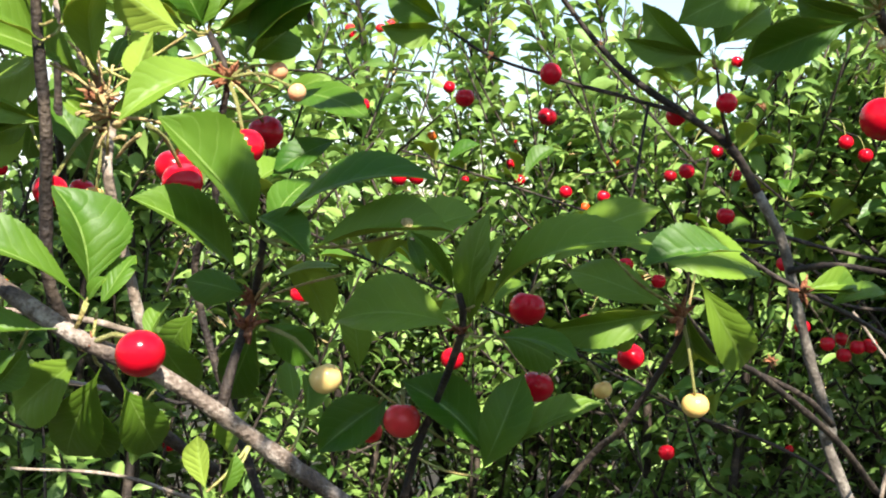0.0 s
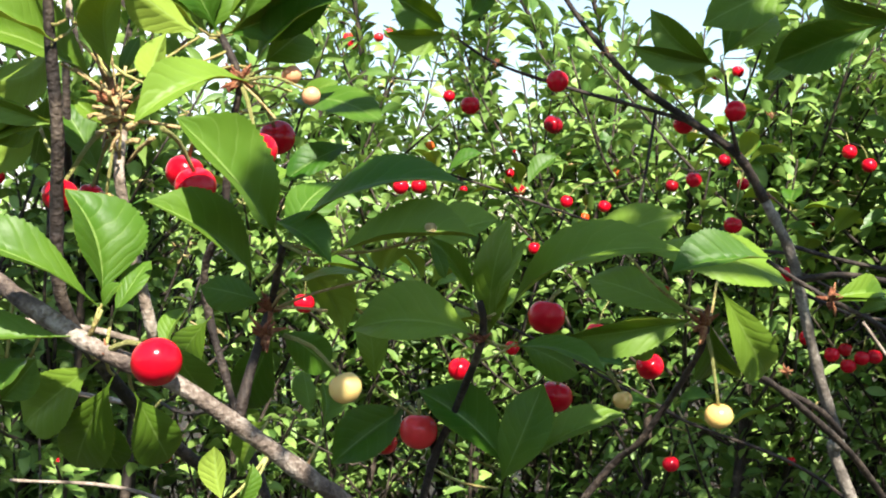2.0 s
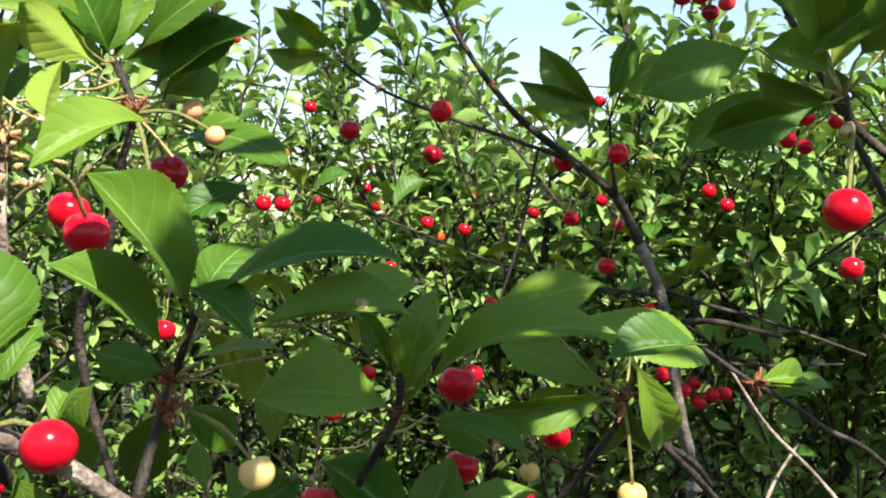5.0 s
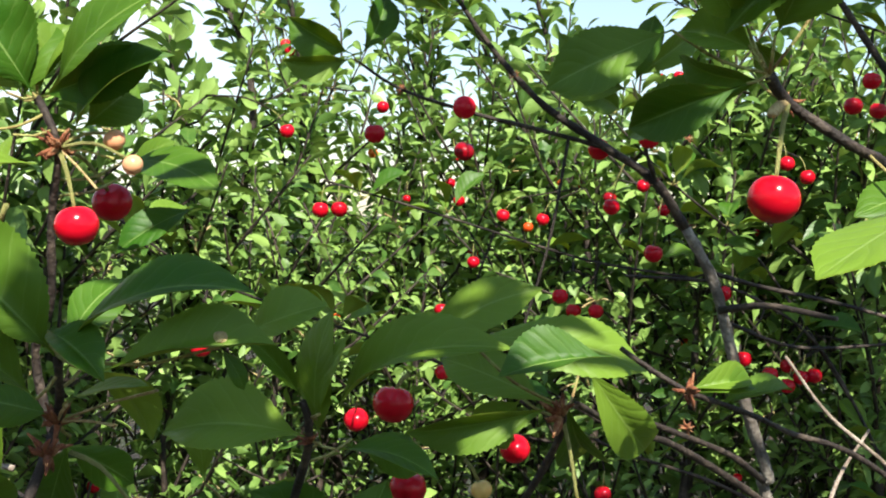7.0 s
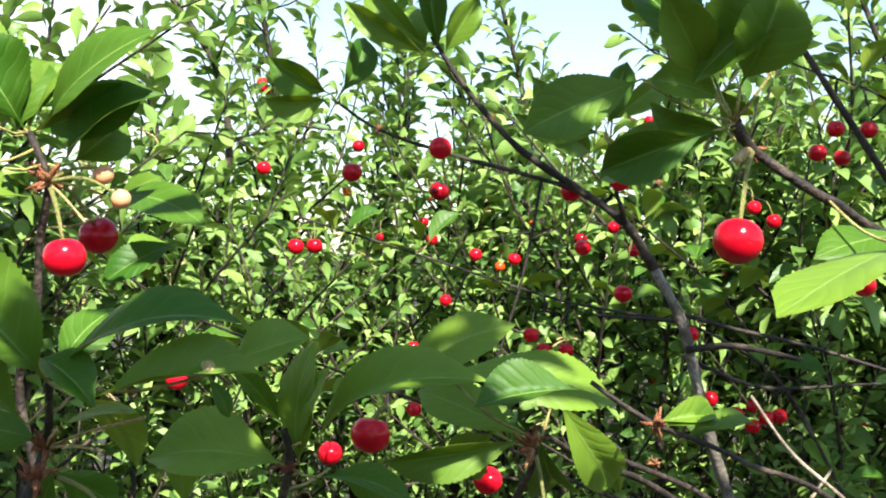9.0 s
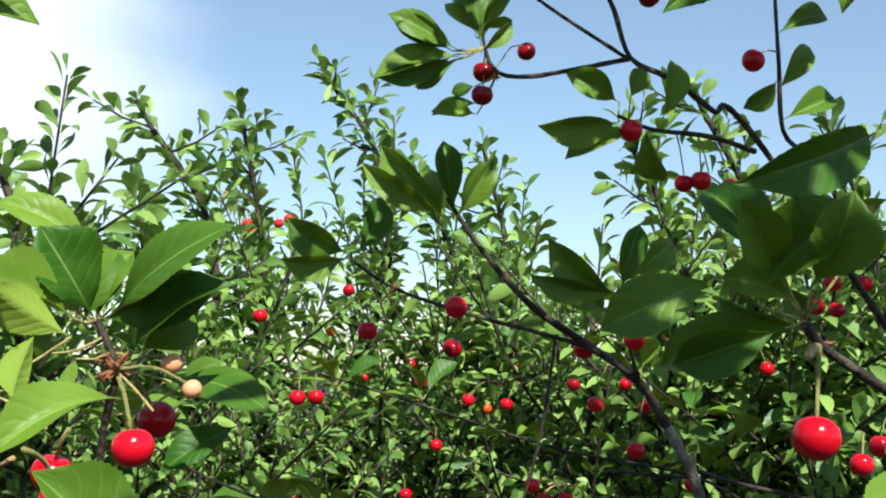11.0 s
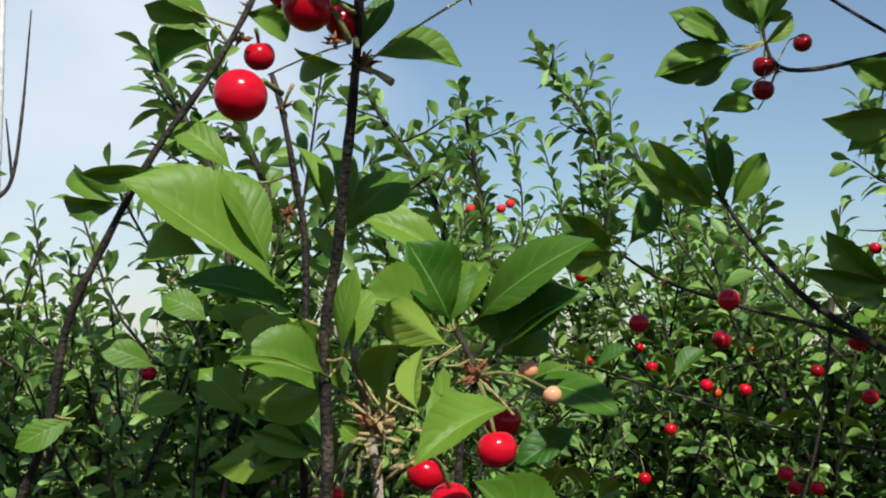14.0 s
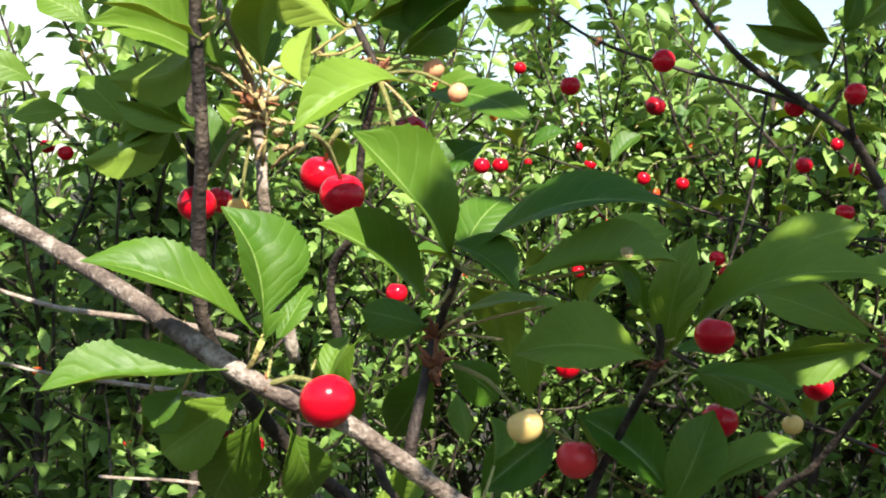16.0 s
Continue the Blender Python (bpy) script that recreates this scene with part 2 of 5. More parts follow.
def join(pieces):
    verts, faces = [], []
    for v, f in pieces:
        o = len(verts)
        verts += list(v)
        faces += [tuple(i + o for i in q) for q in f]
    return verts, faces


COUNT = {"leaf": 0}
LINES = {}
TWIGS = []
HOLDS = [np.zeros((0, 3))]


def branch(name, tree, mat, points, r0, r1):
    line = smooth_line(points, 0.008)
    verts, faces = tube(line, r0, r1, 9, 0.10, len(line))
    ob = mesh_object(name, [v - np.array(tree.location) for v in verts], faces, mat, tree)
    LINES[ob.name] = np.array(line)
    TWIGS.extend(line[::4])
    return ob


RIM_V = (0.0, 0.06, 0.11, 0.17, 0.26, 0.38, 0.50, 0.60, 0.70, 0.78, 0.85, 0.91, 0.955, 1.0)
RIM_W = (0.03, 0.03, 0.06, 0.22, 0.50, 0.78, 0.95, 1.0, 0.97, 0.87, 0.69, 0.42, 0.20, 0.02)


def blade_mesh(length, width, bend, fold, nl, nw, rng, teeth=0.05):
    """A cherry leaf along +Y on a short stalk: widest past the middle, with a drawn-out tip, a saw-toothed rim,
    folded up along the rib by an angle and arched."""
    verts, uvs, faces = [], [], []
    twist = rng.uniform(-0.2, 0.2)
    ripple, phase = rng.uniform(0.04, 0.12), rng.uniform(0, 6.28)
    lean = rng.uniform(-0.05, 0.05)
    curl, hook = rng.uniform(-0.35, 0.10), rng.uniform(-0.02, 0.10)
    lop = rng.uniform(-0.08, 0.08)
    for i in range(nl + 1):
        v = i / nl
        rim = float(np.interp(v, RIM_V, RIM_W)) * width / 2
        arch = 4 * v * (1 - v) * bend * length
        for k in range(2 * nw + 1):
            u = k / nw - 1
            r = rim * (1 + lop * u)
            if k in (0, 2 * nw) and v > 0.14:
                r *= 1 + teeth * (rng.uniform(0.5, 1.2) if i % 2 else -0.2)
            a = fold + twist * u * (v - 0.3) - curl * abs(u) * 0.5
            s = abs(u) * r
            x = math.copysign(s * math.cos(a), u) + lean * length * math.sin(math.pi * v)
            z = arch + s * math.sin(a) + math.sin(v * 8 + phase + 2 * u) * ripple * r * abs(u)
            z += 0.06 * r * math.sin(abs(u) * math.pi) - hook * length * v ** 4
            verts.append((x, v * length, z))
            uvs.append((0.5 + u / 2, v))
    row = 2 * nw + 1
    for i in range(nl):
        for k in range(row - 1):
            a = i * row + k
            faces.append((a, a + 1, a + row + 1, a + row))
    return np.array(verts), np.array(uvs), faces


def leaf(parent, base, tip, width, roll, bend, fold=32, stalk=True):
    """One leaf from its base to its tip; roll turns its face about that line, from facing up;
    fold: degrees by which each half rises from the flat."""
    COUNT["leaf"] += 1
    rng = np.random.default_rng(COUNT["leaf"])
    base, tip = Vector(base), Vector(tip)
    axis = tip - base
    length = axis.length
    axis.normalize()
    up = Vector((0, 0, 1)) - axis * axis.z
    up.normalize()
    up = Matrix.Rotation(radians(roll), 3, axis) @ up
    side = axis.cross(up)
    turn = Matrix((side, axis, up)).transposed().to_4x4()
    verts, uvs, faces = blade_mesh(length, width, bend, radians(fold), 46, 4, rng)
    n = len(verts)
    # upper and under side, a leaf's thickness apart
    both = np.concatenate((verts, verts - (0, 0, 0.00025)))
    ob = mesh_object("leaf", both, [*faces, *[tuple(i + n for i in reversed(f)) for f in faces]], blade, parent, np.concatenate((uvs, uvs)))
    ob.data.materials.append(under)
    ob.data.polygons.foreach_set("material_index", np.repeat(np.array((0, 1), dtype=np.int32), len(faces)))
    ob.matrix_basis = Matrix.Translation(base - root_of(parent)) @ turn
    line = LINES.get(parent.name)
    if line is not None and stalk:
        gap = np.linalg.norm(line - np.array(base), axis=1)
        at = line[int(np.argmin(gap))]
        if 0.002 < gap.min() < 0.06:
            petiole(parent, at, base)
    return ob


def root_of(ob):
    while ob.parent is not None:
        ob = ob.parent
    return ob.location


def petiole(parent, a, b, r=0.0008):
    a, b = np.array(a, dtype=float), np.array(b, dtype=float)
    o = np.array(root_of(parent))
    mid = (a + b) / 2 + np.array((0, 0, -0.08)) * np.linalg.norm(b - a)
    verts, faces = tube(smooth_line((a, mid, b), 0.006), r, r * 0.8, 5)
    return mesh_object("leaf_stalk", [v - o for v in verts], faces, petiole_skin, parent)


def stub(parent, a, b, r=0.0013, mat=None):
    """An old fruit stalk or bud end left on a spur."""
    a, b = np.array(a, dtype=float), np.array(b, dtype=float)
    o = np.array(root_of(parent))
    verts, faces = tube(smooth_line((a, (a + b) / 2 + (0, 0, 0.001), b), 0.004), r * 0.8, r, 6, 0.15, 3)
    return mesh_object("stub", [v - o for v in verts], faces, mat or stub_skin, parent)


def fruit_verts(d, ns, nr, rng):
    verts, faces = [], []
    squash = rng.uniform(0.90, 0.98)
    for i in range(nr + 1):
        th = math.pi * i / nr
        for k in range(ns):
            ph = 2 * math.pi * k / ns
            r = d / 2
            z = math.cos(th) * r * squash
            x = math.sin(th) * r
            dip = math.exp(-(th / 0.42) ** 2) * r * 0.22 + math.exp(-((math.pi - th) / 0.2) ** 2) * r * 0.04
            z -= dip if th < 1.5 else -dip
            seam = 1 - 0.025 * math.exp(-(((ph + 1) % (2 * math.pi) - 1) / 0.25) ** 2) * math.sin(th)
            verts.append((x * math.cos(ph) * seam, x * math.sin(ph) * seam, z))
        if i:
            o = (i - 1) * ns
            for k in range(ns):
                j = (k + 1) % ns
                faces.append((o + k, o + ns + k, o + ns + j, o + j))
    return verts, faces


LOOKS = {
    "red": "ripe glossy red cherry hanging from a leafy twig",
    "dark": "dark red ripe cherry hanging in the shade",
    "pink": "half-ripe light red cherry hanging among leaves",
    "yellow": "unripe pale yellow cherry on a long stalk",
    "pale": "small unripe peach-coloured cherry on a thin stalk",
    "orange": "half-ripe orange-red cherry among the leaves",
}
FRUIT = {}


def cherry(look_name, centre, hold, d=0.019):
    """A cherry with its stalk; hold is where the stalk is fixed."""
    COUNT["fruit"] = COUNT.get("fruit", 0) + 1
    rng = np.random.default_rng(1000 + COUNT["fruit"])
    c = np.array(centre, dtype=float)
    if hold is None:
        # hung from the nearest twig above it
        if len(TWIGS) != len(HOLDS[0]):
            HOLDS[0] = np.array(TWIGS)
        away = HOLDS[0] - c
        cost = np.linalg.norm(away, axis=1) + np.where(away[:, 2] < d * 0.6, 0.1, 0.0)
        h = HOLDS[0][int(np.argmin(cost))]
    else:
        h = np.array(hold, dtype=float)
    reach = h - c
    long = np.linalg.norm(reach)
    joint = None
    if hold is None and long > 0.034:
        joint, h = h, c + np.array((reach[0] * 0.2, reach[1] * 0.2, 0.026))
    near = c[1] < 0.9
    top = h - c
    top = top / np.linalg.norm(top)
    top = top * 0.45 + np.array((0, 0, 0.55)) + rng.uniform(-0.12, 0.12, 3)
    turn = Vector(top).to_track_quat("Z", "Y").to_matrix().to_4x4() @ pose(0, 0, 0, 0, 0, rng.uniform(0, 360))
    key = (look_name, near, rng.integers(3))
    if key not in FRUIT:
        verts, faces = fruit_verts(1.0, 28 if near else 14, 18 if near else 9, rng)
        me = bpy.data.meshes.new("fruit")
        me.from_pydata(verts, [], faces)
        me.materials.append(skins[look_name])
        me.polygons.foreach_set("use_smooth", np.ones(len(me.polygons), dtype=bool))
        FRUIT[key] = me
    ob = new("cherry", FRUIT[key])
    ob.matrix_world = Matrix.Translation(c) @ turn @ Matrix.Scale(d, 4)
    tagged(ob, LOOKS[look_name], "cherry", "cherries on the trees")
    foot = np.array(ob.matrix_world @ Vector((0, 0, 0.33)))
    mid = foot + (h - foot) * 0.5 + np.array((0, 0, 0.12)) * np.linalg.norm(h - foot)
    thick = (0.0007 if d < 0.016 else 0.0009) if near else 0.0005
    verts, faces = tube(smooth_line((foot, mid, h), 0.006 if near else 0.012), thick, thick * 1.5, 6 if near else 4)
    inv = ob.matrix_world.inverted()
    mesh_object("stalk", [inv @ Vector(v) for v in verts], faces, stalk_green, ob, label="thin yellow-green stalk")
    if joint is not None:
        verts, faces = tube(smooth_line((h - (0, 0, 0.001), (h + joint) / 2 + rng.normal(scale=0.006, size=3), joint), 0.015), 0.0010, 0.0016, 5)
        mesh_object("twig", [inv @ Vector(v) for v in verts], faces, bark, ob, label="short dark twig")
    return ob


def bud(parent, at, size=0.006, n=9, seed=1):
    """A tuft of dry bud scales and old stalk ends round a knot."""
    rng = np.random.default_rng(seed)
    o = np.array(root_of(parent))
    pieces = []
    for _ in range(n):
        d = rng.normal(size=3)
        d[2] += 0.3
        d /= np.linalg.norm(d)
        a = np.array(at) + d * size * 0.2
        b = a + d * size * rng.uniform(0.7, 1.6)
        pieces.append(tube([a, (a + b) / 2 + rng.normal(size=3) * size * 0.12, b], size * 0.26, size * 0.06, 5, 0.2, seed))
    verts, faces = join(pieces)
    return mesh_object("bud", [v - o for v in verts], faces, dry, parent)


def leaf_spot(parent, at):
    """A round brown gall on a leaf."""
    rng = np.random.default_rng(3)
    verts, faces = fruit_verts(0.0062, 14, 8, rng)
    o = np.array(root_of(parent))
    return mesh_object("gall", [np.array((v[0], v[1] * 0.6, v[2])) + np.array(at) - o for v in verts], faces, stub_skin, parent, label="round brown gall on a leaf")


def rosette(parent, at, n, size, rise, seed):
    """A whorl of leaves at a point, with short leaf stalks."""
    rng = np.random.default_rng(seed)
    at = Vector(at)
    turn0 = rng.uniform(0, 6.28)
    for i in range(n):
        a = turn0 + 2.4 * i + rng.uniform(-0.3, 0.3)
        e = radians(rise + rng.uniform(-25, 25))
        d = Vector((math.cos(a) * math.cos(e), math.sin(a) * math.cos(e), math.sin(e)))
        s = size * rng.uniform(0.75, 1.15)
        base = at + d * s * 0.16
        tip = base + d * s + Vector((0, 0, -0.12 * s))
        leaf(parent, base, tip, s * rng.uniform(0.48, 0.60), rng.uniform(-35, 35), rng.uniform(0.03, 0.15), 24, False)
        petiole(parent, at, base)

# ---- ground ----


def ground():
    n, half = 60, 300.0
    verts, faces = [], []
    for i in range(n + 1):
        for k in range(n + 1):
            x, y = ((2 * q / n - 1) for q in (i, k))
            x, y = (math.copysign(abs(q) ** 3, q) * half for q in (x, y))
            h = 0.04 * noise.noise(Vector((x * 0.7, y * 0.7, 0))) if abs(x) + abs(y) < 60 else 0
            verts.append((x, y, h - 0.03))
    for i in range(n):
        for k in range(n):
            a = i * (n + 1) + k
            faces.append((a, a + n + 1, a + n + 2, a + 1))
    tagged(mesh_object("ground", verts, faces, soil), "dark soil with dry litter under the cherry trees", "ground", kind="structure")


ground()

# ---- trees further off ----


def far_template(nl=5):
    """A small folded leaf of unit length for crowns."""
    verts, uvs, faces = [], [], []
    for i in range(nl + 1):
        v = i / nl
        half = 0.5 * float(np.interp(v, RIM_V, RIM_W)) + 0.006
        for u in (-1, 0, 1):
            verts.append((u * half, v, abs(u) * half * 0.35 + 0.35 * v * (1 - v)))
            uvs.append((0.5 + u / 2, v))
    for i in range(nl):
        for k in (0, 1):
            a = i * 3 + k
            faces.append((a, a + 1, a + 4, a + 3))
    return np.array(verts), np.array(uvs), np.array(faces)


def foliage(name, places, ways, lengths, widths, parent, rng, nl=5):
    """Many leaves in one mesh: places and ways are arrays (n, 3)."""
    tv, tu, tf = far_template(nl)
    n = len(places)
    y = ways / np.linalg.norm(ways, axis=1, keepdims=True)
    up = np.zeros((n, 3)) + (0, 0, 1)
    up = up + rng.normal(scale=0.75, size=(n, 3))
    up -= y * np.sum(up * y, axis=1, keepdims=True)
    up /= np.linalg.norm(up, axis=1, keepdims=True)
    x = np.cross(y, up)
    v = (places[:, None, :] + x[:, None, :] * (tv[None, :, 0:1] * widths[:, None, None]) + y[:, None, :] * (tv[None, :, 1:2] * lengths[:, None, None])
         + up[:, None, :] * (tv[None, :, 2:3] * widths[:, None, None]))
    droop = tv[None, :, 1] ** 2 * lengths[:, None] * rng.uniform(0.08, 0.5, (n, 1))
    v[:, :, 2] -= droop
    v = v.reshape(-1, 3)
    f = (tf[None] + (np.arange(n) * len(tv))[:, None, None]).reshape(-1, 4)
    me = bpy.data.meshes.new(name)
    me.vertices.add(len(v))
    me.vertices.foreach_set("co", v.astype(np.float32).ravel())
    me.loops.add(f.size)
    me.loops.foreach_set("vertex_index", f.astype(np.int32).ravel())
    me.polygons.add(len(f))
    me.polygons.foreach_set("loop_start", np.arange(0, f.size, 4, dtype=np.int32))
    me.polygons.foreach_set("loop_total", np.full(len(f), 4, dtype=np.int32))
    me.polygons.foreach_set("use_smooth", np.ones(len(f), dtype=bool))
    layer = me.uv_layers.new(name="UVMap")
    uv = np.tile(tu, (n, 1))[f.ravel()]
    layer.data.foreach_set("uv", uv.astype(np.float32).ravel())
    me.materials.append(blade_far)
    me.update()
    ob = new(name, me)
    ob.parent = parent
    return tagged(ob, "crown of many small green leaves", "", "", "stuff")


def leaves_along(line, rng, step, size, spread, out):
    """Leaves in a spiral along a shoot."""
    line = np.array(line)
    seg = np.linalg.norm(np.diff(line, axis=0), axis=1)
    s = np.concatenate(([0], np.cumsum(seg)))
    total = s[-1]
    a = rng.uniform(0, 6.28)
    at = rng.uniform(0, step)
    while at < total:
        i = min(np.searchsorted(s, at, side="right") - 1, len(seg) - 1)
        q = line[i] + (line[i + 1] - line[i]) * (at - s[i]) / seg[i]
        d = (line[i + 1] - line[i]) / seg[i]
        side = np.cross(d, (0.3, 0.8, 0.5))
        side /= np.linalg.norm(side)
        side = side * math.cos(a) + np.cross(d, side) * math.sin(a)
        near_tip = at / total
        w = d * (spread * 0.45 + 0.9 * near_tip ** 2) + side * rng.uniform(0.8, 1.2) + rng.normal(scale=0.28, size=3) + (0, 0, 0.22)
        length = size * rng.uniform(0.65, 1.15) * (1 - 0.15 * near_tip)
        w = w / np.linalg.norm(w)
        out.append((*(q + w * length * 0.12), *w, length, length * rng.uniform(0.31, 0.43)))
        a += 2.4 + rng.uniform(-0.3, 0.3)
        at += step * rng.uniform(0.7, 1.3)


def cherry_tree(x, y, top, spread, seed, limbs=12, shoots=31, size=0.053, step=0.0086, low=1.2, label="leafy cherry tree with upright shoots in the orchard", fruit=0, nl=5, tips=(), bare=46, old=0):
    """A bushy cherry tree: limbs fanning from a short trunk, upright shoots, leaves along them; tips: further shoots that end there."""
    rng = np.random.default_rng(seed)
    tree = thing("cherry_tree", (x, y, 0), label, "tree", "cherry trees in the orchard")
    o = np.array((x, y, 0.0))
    fork = np.array((rng.uniform(-0.05, 0.05), rng.uniform(-0.05, 0.05), rng.uniform(0.30, 0.45)))
    verts, faces = tube(smooth_line(((0, 0, -0.05), fork * 0.5 + (0.02, 0, 0), fork), 0.06), 0.036, 0.028, 9, 0.08, seed)
    mesh_object("trunk", verts, faces, bark_grey, tree)
    out = []
    twigs = []
    turn0 = rng.uniform(0, 6.28)
    ends = []
    for i in range(limbs):
        a = turn0 + 6.28 * i / limbs + rng.uniform(-0.3, 0.3)
        r = spread * rng.uniform(0.35, 1.0)
        end = np.array((math.cos(a) * r, math.sin(a) * r, top * rng.uniform(0.72, 0.86)))
        ends.append((end, False))
    for q in tips:
        ends.append((np.array(q) - o, True))
    for end, exact in ends:
        mid = fork + (end - fork) * np.array((0.72, 0.72, 0.42)) + rng.normal(scale=0.03, size=3)
        late = fork + (end - fork) * np.array((0.93, 0.93, 0.75)) + rng.normal(scale=0.015, size=3)
        if exact:
            late = end + np.array((rng.uniform(0.02, 0.16), rng.uniform(-0.06, 0.06), -0.30))
        line = smooth_line((fork, mid, late, end), 0.05)
        v, f = tube(line, 0.014, 0.004, 7, 0.08, seed)
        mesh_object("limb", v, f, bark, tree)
        TWIGS.extend(o + p for p in line[len(line) // 2:])
        for _ in range(shoots):
            s = rng.uniform(0.25, 0.78 if exact else 1.0)
            q = line[int(s * (len(line) - 1))]
            if q[2] < low and rng.uniform() < 0.6:
                continue
            d = rng.normal(size=3) * (0.6, 0.6, 0.25) + (0, 0, rng.uniform(0.4, 1.2))
            d += 0.5 * np.array((end[0], end[1], 0)) / (spread + 0.01)
            d /= np.linalg.norm(d)
            ln = rng.uniform(0.14, 0.36)
            e = q + d * ln + np.array((0, 0, 0.3 * ln))
            e[2] = min(e[2], max(top, end[2]) * rng.uniform(0.90, 1.0))
            sl = smooth_line((q, (q + e) / 2 + rng.normal(scale=0.015, size=3) - (0, 0, 0.02), e), 0.05)
            twigs.append(tube(sl, 0.0032, 0.0014, 5))
            TWIGS.extend(o + p for p in sl[1:])
            leaves_along(sl, rng, step, size * (1.0 if q[2] > 1.42 else 0.72), 1.0, out)
        if exact:
            top_part = line[int(len(line) * 0.45):]
            leaves_along(top_part, rng, step * 0.6, size * 1.1, 1.0, out)
            # short side shoots that make the leader bushy
            for q in top_part[1:-1]:
                d = rng.normal(size=3) * (1, 1, 0.2) + (0, 0, 0.6)
                e = q + d / np.linalg.norm(d) * rng.uniform(0.05, 0.11)
                sl = [q, (q + e) / 2 - (0, 0, 0.006), e]
                twigs.append(tube(sl, 0.0025, 0.0014, 5))
                leaves_along(sl, rng, step * 0.9, size * 1.05, 1.0, out)
        else:
            leaves_along(line[int(len(line) * 0.5):], rng, step * 1.4, size, 0.8, out)
    # bare twigs low in the crown
    dead = []
    for _ in range(bare):
        a, r = rng.uniform(0, 6.28), spread * rng.uniform(0.3, 1.0)
        q = np.array((math.cos(a) * r, math.sin(a) * r, rng.uniform(0.65, 1.25)))
        d = rng.normal(size=3) * (1, 1, 0.6) + (0, 0, 0.5)
        e = q + d / np.linalg.norm(d) * rng.uniform(0.12, 0.32)
        start = fork + (q - fork) * 0.6
        dead.append(tube(smooth_line((start, q, (q + e) / 2 + rng.normal(scale=0.02, size=3), e), 0.06), 0.0035, 0.0012, 5))
    v, f = join(dead)
    tagged(mesh_object("dead_wood", v, f, bark_twig, tree, label="tangle of thin bare brown twigs"), kind="stuff")
    v, f = join(twigs)
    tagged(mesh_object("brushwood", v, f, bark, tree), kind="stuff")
    data = np.array(out)
    foliage("foliage", data[:, 0:3], data[:, 3:6], data[:, 6], data[:, 7], tree, rng, nl)
    # old fruit stalks left among the leaves
    bits = []
    for q in data[rng.integers(len(data), size=old)] if old else ():
        for _ in range(rng.integers(2, 5)):
            a = q[0:3] + rng.normal(scale=0.004, size=3)
            d = rng.normal(size=3) + (0, 0, -0.4)
            b = a + d / np.linalg.norm(d) * rng.uniform(0.014, 0.032)
            bits.append(tube([a, (a + b) / 2 + rng.normal(scale=0.002, size=3), b], 0.0009, 0.0016, 5))
    if bits:
        v, f = join(bits)
        tagged(mesh_object("old_stalk", v, f, stub_skin, tree, label="dry yellow-brown fruit stalks"), kind="stuff")
    for _ in range(fruit):
        q = data[rng.integers(len(data))]
        if q[2] < 0.8:
            continue
        at = o + q[0:3] + (rng.uniform(-0.01, 0.01), -0.02, -0.035)
        cherry(rng.choice(["red", "red", "orange", "pink", "orange", "pale"]), at, o + q[0:3], rng.uniform(0.009, 0.016))
    return tree


def crown(parent, boughs, shoots, size, step, seed, start=0.3, reach=0.2):
    """Leafy shoots all along some boughs of a tree, above the near branches; unseen, added for their shade."""
    rng = np.random.default_rng(seed)
    o = np.array(root_of(parent))
    out, twigs = [], []
    for points in boughs:
        bough = branch("branch", parent, bark, points, 0.008, 0.003)
        line = LINES[bough.name]
        for _ in range(shoots):
            q = line[rng.integers(int(len(line) * start), len(line))]
            d = rng.normal(size=3) * (1, 1, 0.5) + (0, 0, 0.35)
            d /= np.linalg.norm(d)
            e = q + d * rng.uniform(0.4, 1.0) * reach
            sl = smooth_line((q, (q + e) / 2 + rng.normal(scale=0.01, size=3), e), 0.04)
            twigs.append(tube([p - o for p in sl], 0.003, 0.0014, 5))
            leaves_along([p - o for p in sl], rng, step, size, 1.0, out)
    v, f = join(twigs)
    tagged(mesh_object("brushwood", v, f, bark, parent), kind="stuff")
    data = np.array(out)
    foliage("foliage", data[:, 0:3], data[:, 3:6], data[:, 6], data[:, 7], parent, rng, 4)


# first row beyond the near branches
cherry_tree(-1.22, 2.25, 1.70, 0.36, 11, shoots=22, fruit=9, old=70, tips=((-.95, 1.6, 1.80),))
cherry_tree(-0.58, 1.62, 1.84, 0.28, 18, shoots=22, fruit=9, old=70, tips=((-.60, 1.52, 1.98), (-.50, 1.5, 1.95)))
cherry_tree(-0.24, 2.02, 1.70, 0.36, 12, fruit=9, old=70, tips=((-.36, 1.95, 2.02), (-.30, 1.7, 1.80)))
cherry_tree(0.14, 2.25, 1.86, 0.38, 13, fruit=14, old=90, tips=((-.074, 2.3, 2.19), (-.21, 2.13, 2.06), (.10, 2.15, 1.98), (.24, 2.2, 2.02)))
cherry_tree(0.50, 1.95, 1.97, 0.36, 19, fruit=14, old=90, tips=((.40, 1.75, 1.97), (.52, 1.8, 2.05)))
cherry_tree(0.88, 1.90, 1.97, 0.38, 14, fruit=14, old=90, tips=((.74, 1.8, 2.0), (.92, 1.9, 2.05)))
cherry_tree(1.35, 1.85, 1.97, 0.42, 15, fruit=9, old=70, tips=((1.15, 1.8, 2.02),))
cherry_tree(-1.50, 2.1, 1.72, 0.40, 16)
cherry_tree(-0.88, 2.45, 1.76, 0.42, 20, shoots=24)
cherry_tree(1.90, 2.3, 1.88, 0.42, 17)
